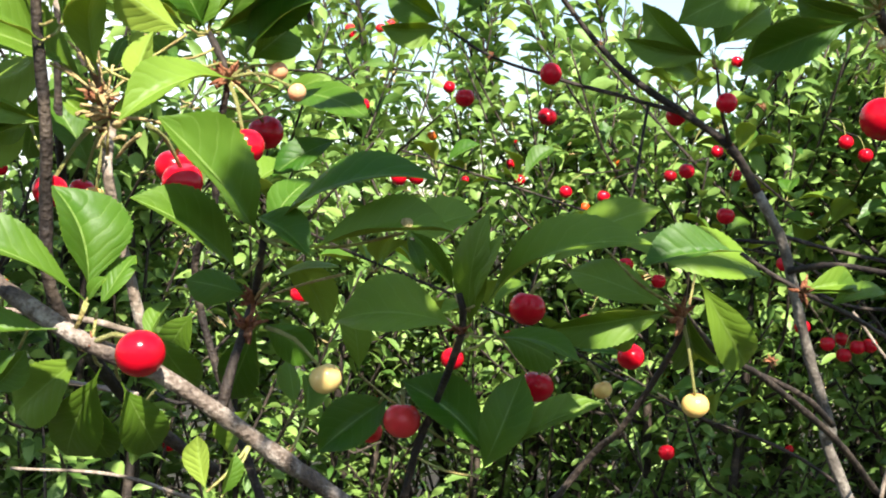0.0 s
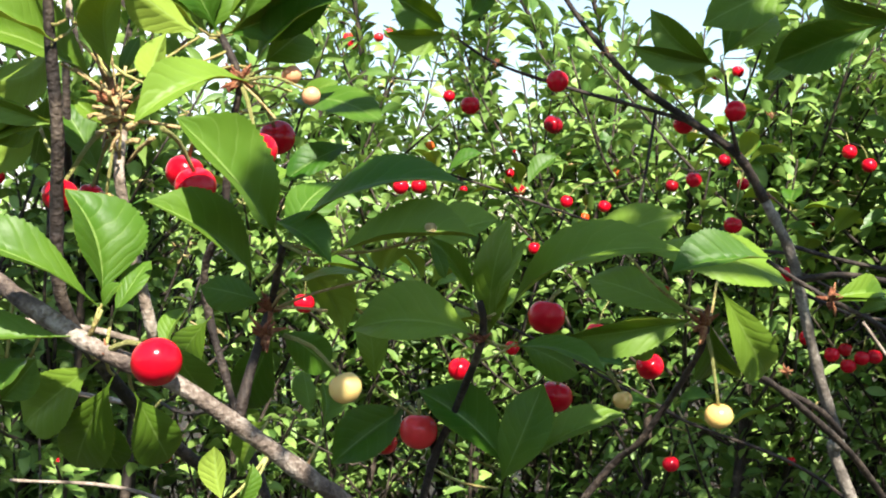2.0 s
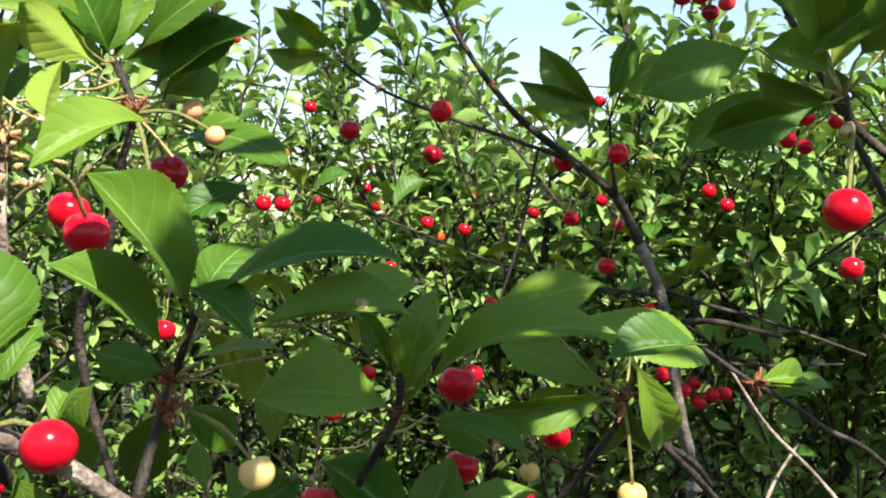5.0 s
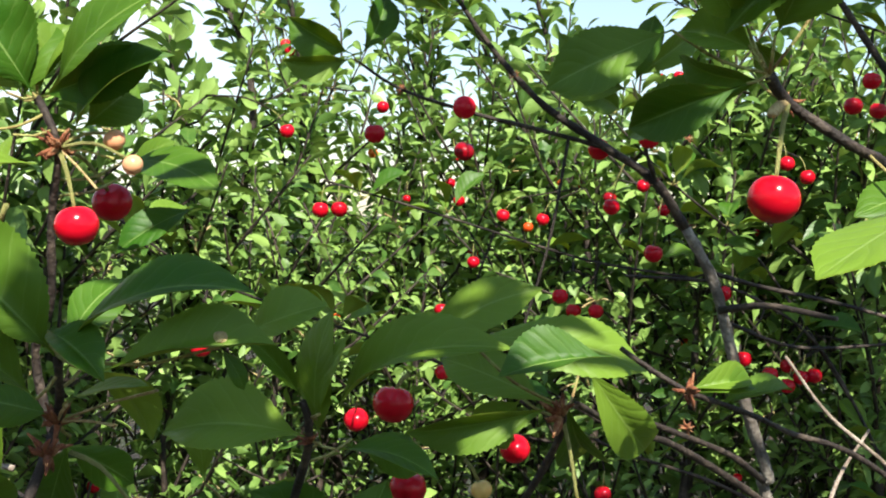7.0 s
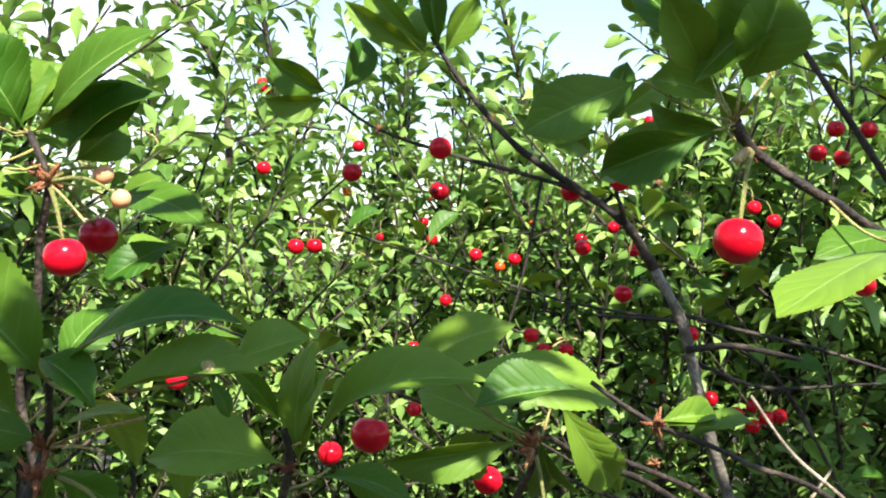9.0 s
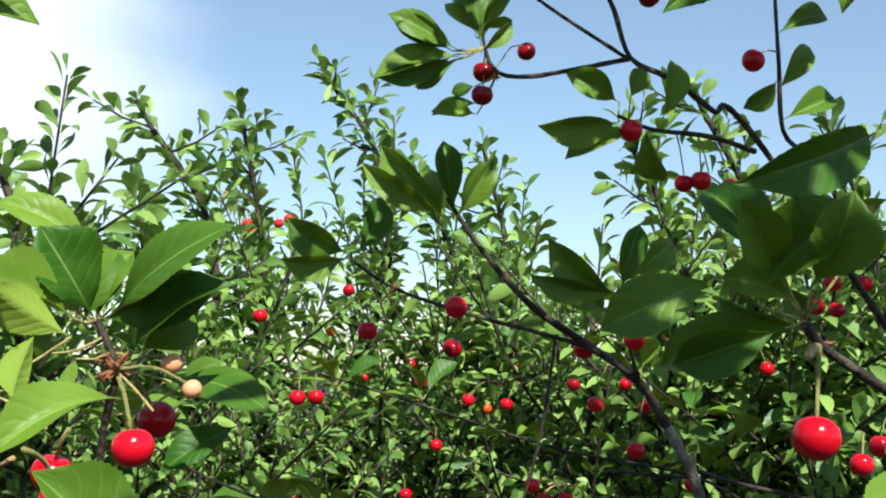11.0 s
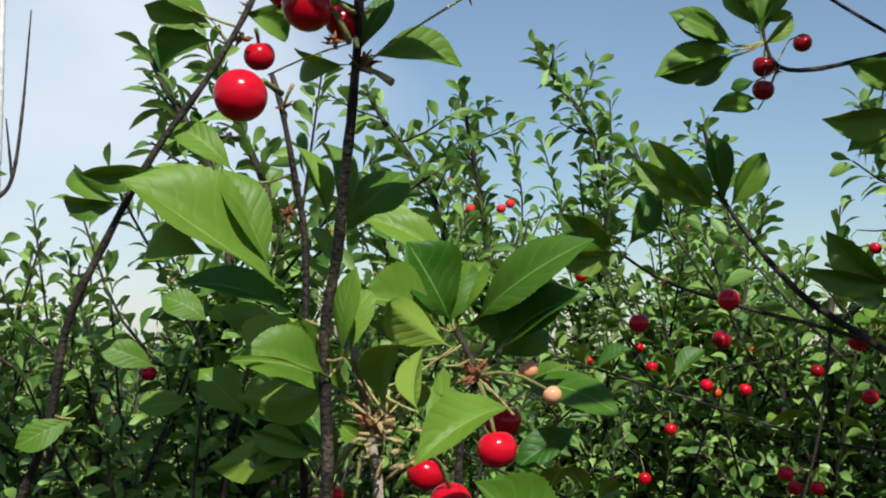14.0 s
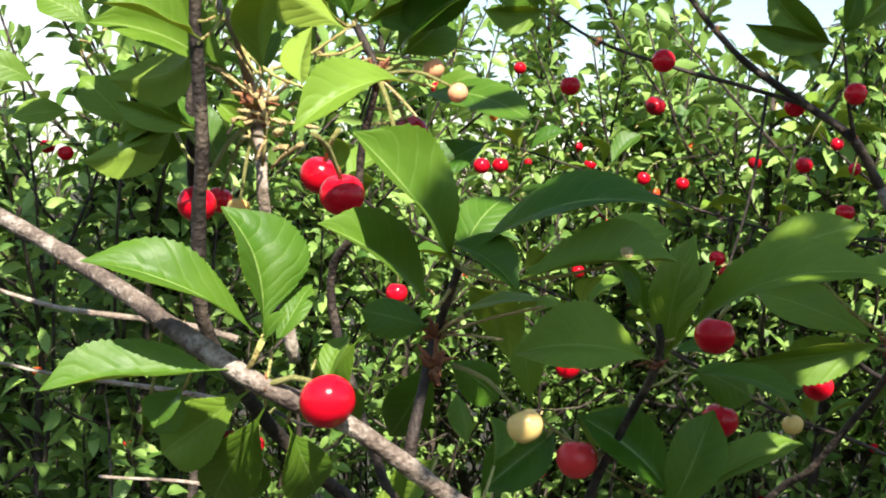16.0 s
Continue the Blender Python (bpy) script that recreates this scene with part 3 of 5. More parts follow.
# rows behind
k = 30
for row, (y, n, gap) in enumerate(((3.1, 7, 0.80), (4.5, 8, 1.0), (6.8, 10, 1.3))):
    for i in range(n):
        k += 1
        rng = np.random.default_rng(k)
        x = (i - (n - 1) / 2) * gap + rng.uniform(-0.15, 0.15)
        cherry_tree(x, y + rng.uniform(-0.2, 0.2), rng.uniform(1.66, 1.80) + (0.06 if x > 0.3 else 0.0), 0.5, k, limbs=9, shoots=10 if row < 1 else 7,
                    size=0.064 if row < 1 else 0.09, step=0.017 if row < 1 else 0.028, fruit=3 if row < 1 else 0, low=1.34, nl=4 if row < 1 else 3)
# the rows behind the camera: never in view, added to block low sky light
for i in range(6):
    cherry_tree(-2.9 + 1.15 * i, -1.9 + 0.2 * (i % 2), 2.35, 0.6, 90 + i, limbs=10, shoots=16, size=0.09, step=0.020, low=0.7, nl=3)
for i in range(5):
    cherry_tree(-3.0 + 1.5 * i, -3.6 + 0.2 * (i % 2), 2.5, 0.7, 100 + i, limbs=9, shoots=10, size=0.12, step=0.03, low=0.7, nl=3)

# ---- near trees ----
near_tree = thing("cherry_tree", (0.05, 0.80, 0), "near cherry tree with red fruit and toothed leaves", "tree", "cherry trees in the orchard")
right_tree = thing("cherry_tree", (0.62, 1.05, 0), "cherry tree with a grey stem and fruiting twigs", "tree", "cherry trees in the orchard")
branch("trunk", near_tree, bark_grey, [(.05, .80, -.05), (.05, .80, .4), (.02, .75, .9)], .022, .012)
branch("trunk", right_tree, bark_grey, [(.62, 1.05, -.05), (.62, 1.02, .4), (.60, .98, .75)], .026, .018)
branch("limb", right_tree, bark_grey, [(.60, .98, .75), (.62, .88, .95), (.60, .80, 1.15), (.62, .78, 1.30)], .012, .005)
# the right tree's crown, above the near branches: unseen, added to shade the near leaves
crown(right_tree, (
    [(.74, 1.05, 1.25), (.92, .70, 1.70), (.80, .25, 2.15), (.48, .03, 2.36), (.22, .06, 2.20), (.11, .10, 1.94)],
    [(.80, .25, 2.15), (.46, .25, 2.34), (.20, .25, 2.12), (.09, .26, 1.84)],
), 30, 0.075, 0.012, 7, 0.80, 0.09)
# more unseen boughs, added to shade the lower part of the next row
crown(right_tree, (
    [(.74, 1.05, 1.25), (1.05, 1.00, 1.80), (1.00, .85, 2.10), (.75, .74, 2.16), (.45, .72, 2.16), (.15, .72, 2.15)],
    [(1.05, 1.00, 1.80), (1.15, .90, 2.08), (.95, .72, 2.22), (.60, .70, 2.26), (.25, .70, 2.26)],
    [(1.00, .85, 2.10), (.95, .65, 2.10), (.65, .62, 2.08), (.35, .62, 2.06), (.05, .62, 2.06)],
    [(1.00, .85, 2.10), (.98, .72, 2.05), (.80, .70, 2.03), (.55, .68, 2.05)],
), 55, 0.075, 0.013, 8, 0.40, 0.10)
# boughs of the near tree out of view, added to darken the low left background
crown(near_tree, (
    [(.02, .75, .90), (-.45, .85, 1.30), (-.75, .95, 1.85), (-.70, .82, 2.10), (-.40, .72, 2.15), (-.05, .70, 2.16)],
    [(-.75, .95, 1.85), (-.85, .80, 2.08), (-.60, .66, 2.07), (-.25, .62, 2.05)],
    [(-.75, .95, 1.85), (-.88, .82, 2.15), (-.60, .70, 2.26), (-.20, .70, 2.27)],
), 45, 0.075, 0.013, 9, 0.50, 0.10)
# a short unseen bough, placed to throw shade on the spur leaves
crown(right_tree, (
    [(.80, .25, 2.15), (.58, .18, 2.06), (.36, .12, 1.99), (.17, .21, 1.85), (.01, .20, 1.80)],
), 16, 0.06, 0.011, 12, 0.90, 0.045)


def spray(tree, points, r, n, size, seed):
    """A thin fruiting branch with leaf whorls along it."""
    bough = branch("branch", tree, bark, points, r, r * 0.4)
    line = LINES[bough.name]
    rng = np.random.default_rng(seed)
    for i in range(n):
        q = line[int((len(line) - 1) * (0.35 + 0.65 * (i + rng.uniform(0.2, 0.8)) / n))]
        rosette(bough, tuple(q + rng.normal(scale=0.006, size=3)), rng.integers(3, 6), size, 30, seed * 50 + i)


# fruiting branches between the near twigs and the next trees
spray(right_tree, [(.62, 1.05, .60), (.66, 1.30, 1.00), (.56, 1.42, 1.34), (.44, 1.42, 1.46), (.25, 1.45, 1.50), (.08, 1.44, 1.55), (-.06, 1.41, 1.59)], .0030, 9, .055, 3)
spray(right_tree, [(.66, 1.30, 1.00), (.74, 1.36, 1.50), (.60, 1.26, 1.70), (.44, 1.22, 1.76)], .0028, 5, .055, 4)
spray(right_tree, [(.66, 1.30, 1.00), (.45, 1.34, 1.22), (.25, 1.30, 1.31), (.08, 1.24, 1.40), (-.12, 1.08, 1.49), (-.20, 1.02, 1.55)], .0026, 7, .055, 5)
spray(right_tree, [(.56, 1.42, 1.34), (.46, 1.46, 1.50), (.34, 1.44, 1.60), (.24, 1.42, 1.70)], .0024, 5, .055, 6)

# branches of the near tree
bough = branch("branch", near_tree, bark_lit, [(.020, .750, .900), (.030, .660, 1.140), (.022, .570, 1.285), (-.010, .525, 1.352), (-.045, .503, 1.390), (-.074, .485, 1.415), (-.094, .475, 1.432), (-.118, .468, 1.449), (-.145, .467, 1.460), (-.177, .475, 1.477), (-.200, .490, 1.488), (-.239, .520, 1.503), (-.278, .550, 1.516)], .0046, .0034)
spur_a = branch("spur", near_tree, bark, [(-.094, .475, 1.432), (-.091, .485, 1.452), (-.086, .502, 1.476), (-.078, .476, 1.504)], .0023, .0016)
spur_b = branch("spur", near_tree, bark, [(-.045, .620, 1.220), (-.020, .580, 1.380), (-.007, .570, 1.422), (.005, .539, 1.463), (.003, .529, 1.480)], .0028, .0016)
spur_c = branch("spur", near_tree, bark, [(-.045, .620, 1.220), (.066, .620, 1.376), (.089, .600, 1.408), (.111, .570, 1.458), (.110, .560, 1.474)], .0024, .0015)
stem_front = branch("stem", near_tree, bark, [(-.120, .600, 1.380), (-.149, .570, 1.413), (-.179, .530, 1.468), (-.182, .520, 1.514), (-.179, .510, 1.547), (-.181, .500, 1.600), (-.175, .490, 1.634), (-.172, .480, 1.656), (-.166, .460, 1.693), (-.161, .435, 1.722), (-.160, .420, 1.744), (-.157, .400, 1.771)], .0036, .0015)
stem_left = branch("stem", near_tree, bark, [(-.396, .680, 1.471), (-.363, .660, 1.546), (-.350, .650, 1.606), (-.324, .640, 1.658), (-.300, .635, 1.701), (-.275, .630, 1.735), (-.254, .625, 1.768), (-.240, .620, 1.797), (-.230, .610, 1.828)], .0028, .0016)
stem_thin = branch("stem", near_tree, bark, [(-.212, .640, 1.516), (-.210, .620, 1.552), (-.210, .610, 1.644), (-.214, .600, 1.677), (-.221, .590, 1.716), (-.229, .600, 1.736)], .0024, .0014)
stem_pale = branch("stem", near_tree, bark, [(-.045, .620, 1.220), (-.140, .660, 1.452), (-.131, .640, 1.512), (-.128, .630, 1.553), (-.121, .617, 1.584), (-.132, .622, 1.608)], .003, .0018)
stem_pair = branch("stem", near_tree, bark_pale, [(-.148, .560, 1.455), (-.160, .545, 1.519), (-.161, .540, 1.537), (-.171, .578, 1.559), (-.169, .525, 1.589), (-.180, .520, 1.606)], .0029, .0022)
stem_right = branch("branch", right_tree, bark, [(.620, .780, 1.300), (.351, .620, 1.523), (.254, .560, 1.575), (.229, .545, 1.585), (.200, .543, 1.603), (.188, .530, 1.613)], .0034, .0022)
bough_low = branch("branch", right_tree, bark, [(.600, .800, 1.150), (.301, .620, 1.411), (.205, .560, 1.465), (.156, .525, 1.486), (.144, .530, 1.493), (.131, .535, 1.502)], .0026, .0010)
# leaves of the front rosettes
leaf(spur_a, (-0.079, 0.476, 1.504), (-0.114, 0.444, 1.550), 0.0432, -68, 0.06, 33)
leaf(spur_a, (-0.077, 0.476, 1.505), (-0.009, 0.452, 1.534), 0.0289, 29, 0.12, 11)
leaf(spur_a, (-0.087, 0.480, 1.488), (-0.126, 0.450, 1.519), 0.0298, -55, 0.08, 33)
leaf(spur_a, (-0.078, 0.485, 1.505), (-0.061, 0.502, 1.531), 0.0212, 23, 0.08, -12)
leaf(spur_a, (-0.083, 0.478, 1.513), (-0.057, 0.456, 1.501), 0.0208, 21, 0.08, 32)
leaf(spur_a, (-0.076, 0.500, 1.497), (-0.056, 0.530, 1.466), 0.0223, -12, 0.08, 19)
leaf(spur_a, (-0.060, 0.468, 1.500), (-0.001, 0.472, 1.509), 0.0301, 35, 0.1, 32)
leaf(spur_a, (-0.026, 0.560, 1.503), (0.010, 0.550, 1.518), 0.0242, 53, 0.08, 19)
leaf(spur_a, (-0.087, 0.500, 1.479), (-0.115, 0.500, 1.485), 0.0179, -59, 0.08, -24)
leaf(spur_a, (-0.085, 0.515, 1.468), (-0.105, 0.553, 1.426), 0.0207, -130, 0.08, -10)
leaf(spur_a, (-0.083, 0.500, 1.468), (-0.061, 0.516, 1.450), 0.0165, 105, 0.08, -1)
leaf(spur_b, (0.010, 0.530, 1.475), (0.020, 0.515, 1.508), 0.0138, 79, 0.08, -2)
leaf(spur_b, (.001, .545, 1.479), (-.018, .520, 1.508), 0.0110, -100, 0.05)
leaf(spur_b, (0.005, 0.539, 1.463), (-0.054, 0.535, 1.467), 0.0361, -42, 0.16, 23)
leaf(spur_b, (0.014, 0.541, 1.472), (0.079, 0.492, 1.510), 0.0334, 49, 0.12, 28)
leaf(spur_b, (0.009, 0.545, 1.461), (0.011, 0.520, 1.516), 0.0225, 128, 0.08, -1)
leaf(spur_b, (0.017, 0.533, 1.460), (0.057, 0.513, 1.455), 0.0165, 28, 0.08, 16)
leaf(spur_b, (0.022, 0.570, 1.396), (-0.024, 0.570, 1.434), 0.0297, -61, 0.08, 24)
leaf(spur_b, (0.016, 0.570, 1.388), (0.035, 0.570, 1.439), 0.0257, 64, 0.08, 11)
leaf(spur_b, (0.022, 0.570, 1.396), (0.075, 0.570, 1.427), 0.0227, 41, 0.08, 31)
leaf(spur_b, (-0.045, 0.580, 1.435), (-0.051, 0.580, 1.471), 0.0151, -92, 0.08, -1)
leaf(spur_b, (-.028, .600, 1.422), (-.065, .580, 1.396), 0.0317, -48, 0.1)
leaf(spur_c, (0.048, 0.608, 1.489), (0.102, 0.588, 1.524), 0.0261, 69, 0.08, 10)
leaf(spur_c, (0.069, 0.549, 1.504), (0.145, 0.545, 1.494), 0.0285, 43, 0.12, 4)
leaf(spur_c, (0.120, 0.490, 1.504), (0.078, 0.485, 1.497), 0.0260, -31, 0.05, 34)
leaf(spur_c, (0.125, 0.602, 1.489), (0.169, 0.652, 1.433), 0.0251, 121, 0.08, 8)
leaf(spur_c, (.108, .560, 1.474), (.044, .560, 1.462), 0.0248, -114, 0.12)
leaf(spur_c, (0.108, 0.570, 1.472), (0.059, 0.600, 1.490), 0.0234, -50, 0.08, 6)
leaf(spur_c, (.114, .570, 1.475), (.133, .620, 1.442), 0.0276, 171, 0.12)
# leaves on the bough
leaf(bough, (-0.146, 0.466, 1.479), (-0.161, 0.470, 1.524), 0.0435, -15, 0.08, 31)
leaf(bough, (-0.146, 0.462, 1.478), (-0.203, 0.440, 1.504), 0.0258, -36, 0.14, 34)
leaf(bough, (-0.157, 0.466, 1.466), (-0.218, 0.446, 1.462), 0.0295, -27, 0.03, 35)
leaf(bough, (-0.145, 0.462, 1.477), (-0.137, 0.458, 1.488), 0.0066, 81, 0.08, 18)
leaf(bough, (-0.143, 0.468, 1.473), (-0.132, 0.480, 1.497), 0.0108, 25, 0.08, 7)
leaf(bough, (-.198, .500, 1.434), (-.183, .500, 1.452), 0.0193, 104, 0.1)
leaf(bough, (-0.124, 0.475, 1.459), (-0.117, 0.485, 1.477), 0.0138, 1, 0.08, 24)
leaf(bough, (-0.175, 0.470, 1.457), (-0.183, 0.460, 1.446), 0.0184, -10, 0.08, 27)
leaf(bough, (-0.156, 0.500, 1.453), (-0.197, 0.529, 1.420), 0.0265, -97, 0.08, 11)
leaf(bough, (-0.150, 0.500, 1.447), (-0.179, 0.545, 1.397), 0.0247, -140, 0.08, -1)
leaf(bough, (-0.142, 0.500, 1.441), (-0.132, 0.536, 1.401), 0.0222, 129, 0.08, -12)
leaf(bough, (-.098, .470, 1.401), (-.102, .470, 1.424), 0.0138, 118, 0.06)
leaf(bough, (-.092, .470, 1.399), (-.086, .470, 1.417), 0.0097, 130, 0.06)
leaf(bough, (-.083, .490, 1.433), (-.096, .500, 1.411), 0.0207, -89, 0.06)
leaf(bough, (-.062, .500, 1.427), (-.063, .510, 1.445), 0.0179, 39, 0.06)
# leaves of the paired-fruit stem
leaf(stem_pair, (-0.175, 0.560, 1.571), (-0.216, 0.500, 1.594), 0.0411, -60, 0.05, 33)
leaf(stem_front, (-0.214, 0.580, 1.623), (-0.288, 0.545, 1.672), 0.0564, -47, 0.05, 34)
leaf(stem_pair, (-0.193, 0.520, 1.609), (-0.244, 0.500, 1.625), 0.0209, -48, 0.08, 24)
leaf(stem_pair, (-.170, .500, 1.593), (-.169, .510, 1.628), 0.0179, 39, 0.05)
leaf(stem_pair, (-0.178, 0.500, 1.585), (-0.208, 0.472, 1.596), 0.0317, -47, 0.05, 34)
leaf(stem_pair, (-.154, .500, 1.571), (-.149, .470, 1.602), 0.0221, 28, 0.1)
leaf(stem_pair, (-.130, .560, 1.598), (-.160, .540, 1.618), 0.0235, 92, 0.1)
leaf(stem_pair, (-.142, .520, 1.570), (-.144, .550, 1.597), 0.0166, -141, 0.1)
leaf(stem_pair, (-.166, .535, 1.553), (-.179, .530, 1.564), 0.0110, -78, 0.1)
leaf(stem_pair, (-.158, .530, 1.554), (-.152, .540, 1.563), 0.0110, 68, 0.1)
leaf(stem_front, (-.179, .515, 1.551), (-.214, .510, 1.561), 0.0124, -111, 0.1)
leaf(stem_front, (-.183, .515, 1.554), (-.220, .530, 1.547), 0.0166, -80, 0.1)
leaf(stem_front, (-.179, .500, 1.584), (-.229, .550, 1.573), 0.0276, 97, 0.1)
leaf(stem_front, (-.200, .550, 1.553), (-.215, .520, 1.548), 0.0152, -95, 0.1)
leaf(stem_front, (-.200, .550, 1.552), (-.245, .570, 1.538), 0.0262, 102, 0.1)
leaf(stem_front, (-0.175, 0.490, 1.653), (-0.185, 0.500, 1.685), 0.0227, 11, 0.08, 33)
leaf(stem_front, (-0.181, 0.500, 1.649), (-0.197, 0.510, 1.684), 0.0146, -10, 0.08, 20)
leaf(stem_front, (-0.172, 0.490, 1.649), (-0.148, 0.500, 1.674), 0.0226, 50, 0.08, -18)
leaf(stem_front, (-.174, .500, 1.643), (-.167, .520, 1.672), 0.0207, 52, 0.1)
leaf(stem_front, (-.194, .550, 1.610), (-.219, .520, 1.596), 0.0235, 98, 0.1)
leaf(stem_front, (-0.243, 0.550, 1.639), (-0.278, 0.550, 1.634), 0.0287, -48, 0.08, 32)
# leaves of the pale-fruit stem
leaf(stem_pale, (-0.100, 0.520, 1.573), (-0.140, 0.483, 1.553), 0.0251, -33, 0.14, 28)
leaf(stem_pale, (-0.104, 0.660, 1.578), (-0.046, 0.620, 1.566), 0.0265, 37, 0.08, -1)
leaf(stem_pale, (-0.123, 0.620, 1.610), (-0.065, 0.580, 1.653), 0.0306, 73, 0.12, 18)
leaf(stem_pale, (-.132, .622, 1.608), (-.073, .612, 1.630), 0.0276, 108, 0.1)
leaf(stem_pale, (-0.139, 0.600, 1.608), (-0.177, 0.570, 1.622), 0.0383, -51, 0.08, 34)
leaf(stem_pale, (-0.134, 0.620, 1.610), (-0.157, 0.600, 1.651), 0.0424, -82, 0.08, 23)
leaf(stem_pale, (-.132, .622, 1.608), (-.118, .630, 1.644), 0.0290, 46, 0.1)
leaf(stem_pale, (-0.133, 0.620, 1.641), (-0.180, 0.610, 1.665), 0.0220, -58, 0.08, 22)
leaf(stem_pale, (-.138, .620, 1.609), (-.168, .620, 1.645), 0.0290, 112, 0.1)
leaf(stem_pale, (-.138, .620, 1.606), (-.131, .630, 1.647), 0.0290, 60, 0.1)
leaf(stem_pale, (-0.136, 0.600, 1.589), (-0.135, 0.580, 1.574), 0.0094, 25, 0.08, -1)
leaf(stem_pale, (-0.148, 0.600, 1.591), (-0.159, 0.600, 1.602), 0.0142, -49, 0.08, 19)
leaf(stem_pale, (-0.115, 0.620, 1.590), (-0.068, 0.600, 1.629), 0.0336, 58, 0.12, 30)
leaf(stem_pale, (-.111, .620, 1.593), (-.087, .630, 1.616), 0.0276, 96, 0.1)
# leaves at the top of the front stem
leaf(stem_front, (-0.166, 0.428, 1.723), (-0.232, 0.402, 1.757), 0.0505, -60, 0.06, 29)
leaf(stem_front, (-0.162, 0.435, 1.723), (-0.140, 0.440, 1.749), 0.0126, 50, 0.08, -10)
leaf(stem_front, (-0.160, 0.450, 1.709), (-0.123, 0.450, 1.708), 0.0228, 55, 0.08, 30)
leaf(stem_front, (-0.161, 0.420, 1.734), (-0.155, 0.420, 1.762), 0.0150, 80, 0.08, 7)
leaf(stem_front, (-0.163, 0.420, 1.734), (-0.176, 0.400, 1.758), 0.0196, -95, 0.08, 23)
leaf(stem_front, (-.156, .440, 1.725), (-.202, .470, 1.738), 0.0152, -89, 0.1)
leaf(stem_front, (-.166, .450, 1.706), (-.189, .470, 1.714), 0.0166, -112, 0.2)
leaf(stem_left, (-0.267, 0.630, 1.770), (-0.316, 0.620, 1.807), 0.0229, -57, 0.08, -9)
leaf(stem_left, (-0.266, 0.630, 1.767), (-0.308, 0.630, 1.781), 0.0217, -58, 0.08, -23)
leaf(stem_left, (-0.268, 0.635, 1.764), (-0.302, 0.640, 1.749), 0.0335, -65, 0.08, 30)
leaf(stem_left, (-.302, .640, 1.693), (-.336, .620, 1.685), 0.0193, -114, 0.2)
leaf(stem_left, (-.316, .640, 1.674), (-.354, .640, 1.675), 0.0166, -115, 0.2)
leaf(stem_left, (-.255, .630, 1.778), (-.231, .650, 1.769), 0.0235, 92, 0.2)
leaf(stem_left, (-.315, .640, 1.668), (-.356, .660, 1.696), 0.0152, -87, 0.2)
leaf(stem_left, (-.405, .600, 1.677), (-.359, .580, 1.680), 0.0221, 82, 0.2)
# leaves of the right tree's near branch
leaf(stem_right, (0.150, 0.537, 1.631), (0.099, 0.535, 1.608), 0.0268, -69, 0.08, 5)
leaf(stem_right, (0.189, 0.565, 1.620), (0.145, 0.605, 1.592), 0.0276, -74, 0.08, 17)
leaf(stem_right, (0.251, 0.505, 1.562), (0.182, 0.452, 1.535), 0.0337, -1, 0.05, -1)
leaf(stem_right, (.175, .530, 1.633), (.149, .500, 1.661), 0.0248, -135, 0.1)
leaf(stem_right, (.187, .520, 1.627), (.198, .500, 1.665), 0.0345, 143, 0.1)
leaf(stem_right, (.188, .530, 1.610), (.155, .550, 1.621), 0.0262, -132, 0.1)
leaf(stem_right, (.181, .540, 1.630), (.199, .560, 1.618), 0.0179, 146, 0.1)
leaf(stem_right, (.216, .520, 1.695), (.143, .480, 1.663), 0.0317, -97, 0.1)
leaf(stem_right, (.215, .520, 1.663), (.167, .520, 1.630), 0.0359, -61, 0.1)
leaf(stem_right, (.184, .530, 1.621), (.154, .540, 1.631), 0.0248, -73, 0.1)
leaf(stem_right, (.179, .530, 1.631), (.153, .560, 1.676), 0.0317, -50, 0.1)
leaf(stem_right, (.179, .530, 1.609), (.135, .550, 1.591), 0.0276, -112, 0.1)
leaf(stem_right, (.220, .600, 1.810), (.138, .580, 1.763), 0.0317, -71, 0.1)
leaf(stem_right, (.256, .600, 1.812), (.229, .580, 1.772), 0.0276, -26, 0.1)
leaf(bough_low, (.158, .530, 1.484), (.189, .540, 1.487), 0.0152, 49, 0.1)
leaf(bough_low, (.169, .540, 1.476), (.210, .560, 1.482), 0.0138, 34, 0.1)
leaf(bough_low, (.157, .530, 1.486), (.187, .540, 1.490), 0.0152, 51, 0.1)
# smaller leaves between
leaf(bough, (-0.134, 0.520, 1.462), (-0.117, 0.550, 1.429), 0.0184, 119, 0.08, -8)
leaf(bough, (-0.118, 0.540, 1.469), (-0.139, 0.566, 1.439), 0.0191, -116, 0.08, -12)
leaf(bough, (-0.167, 0.530, 1.431), (-0.163, 0.563, 1.394), 0.0189, 154, 0.08, -1)
leaf(spur_b, (0.021, 0.560, 1.459), (0.053, 0.573, 1.444), 0.0196, 77, 0.08, -18)
leaf(spur_b, (0.001, 0.580, 1.442), (-0.015, 0.607, 1.413), 0.0233, -122, 0.08, -1)
leaf(spur_c, (0.095, 0.580, 1.474), (0.077, 0.599, 1.452), 0.0226, -103, 0.08, -1)
leaf(spur_a, (-0.080, 0.495, 1.485), (-0.047, 0.480, 1.493), 0.0136, 16, 0.08, 5)
leaf(spur_a, (-0.021, 0.475, 1.508), (-0.013, 0.480, 1.492), 0.0069, 87, 0.08, 3)
leaf(spur_a, (-0.072, 0.540, 1.424), (-0.077, 0.550, 1.445), 0.0130, 13, 0.08, -18)
leaf(stem_right, (0.281, 0.560, 1.567), (0.224, 0.530, 1.558), 0.0239, -31, 0.08, -7)
leaf(stem_front, (-0.189, 0.530, 1.551), (-0.213, 0.520, 1.546), 0.0248, -35, 0.12, 30)
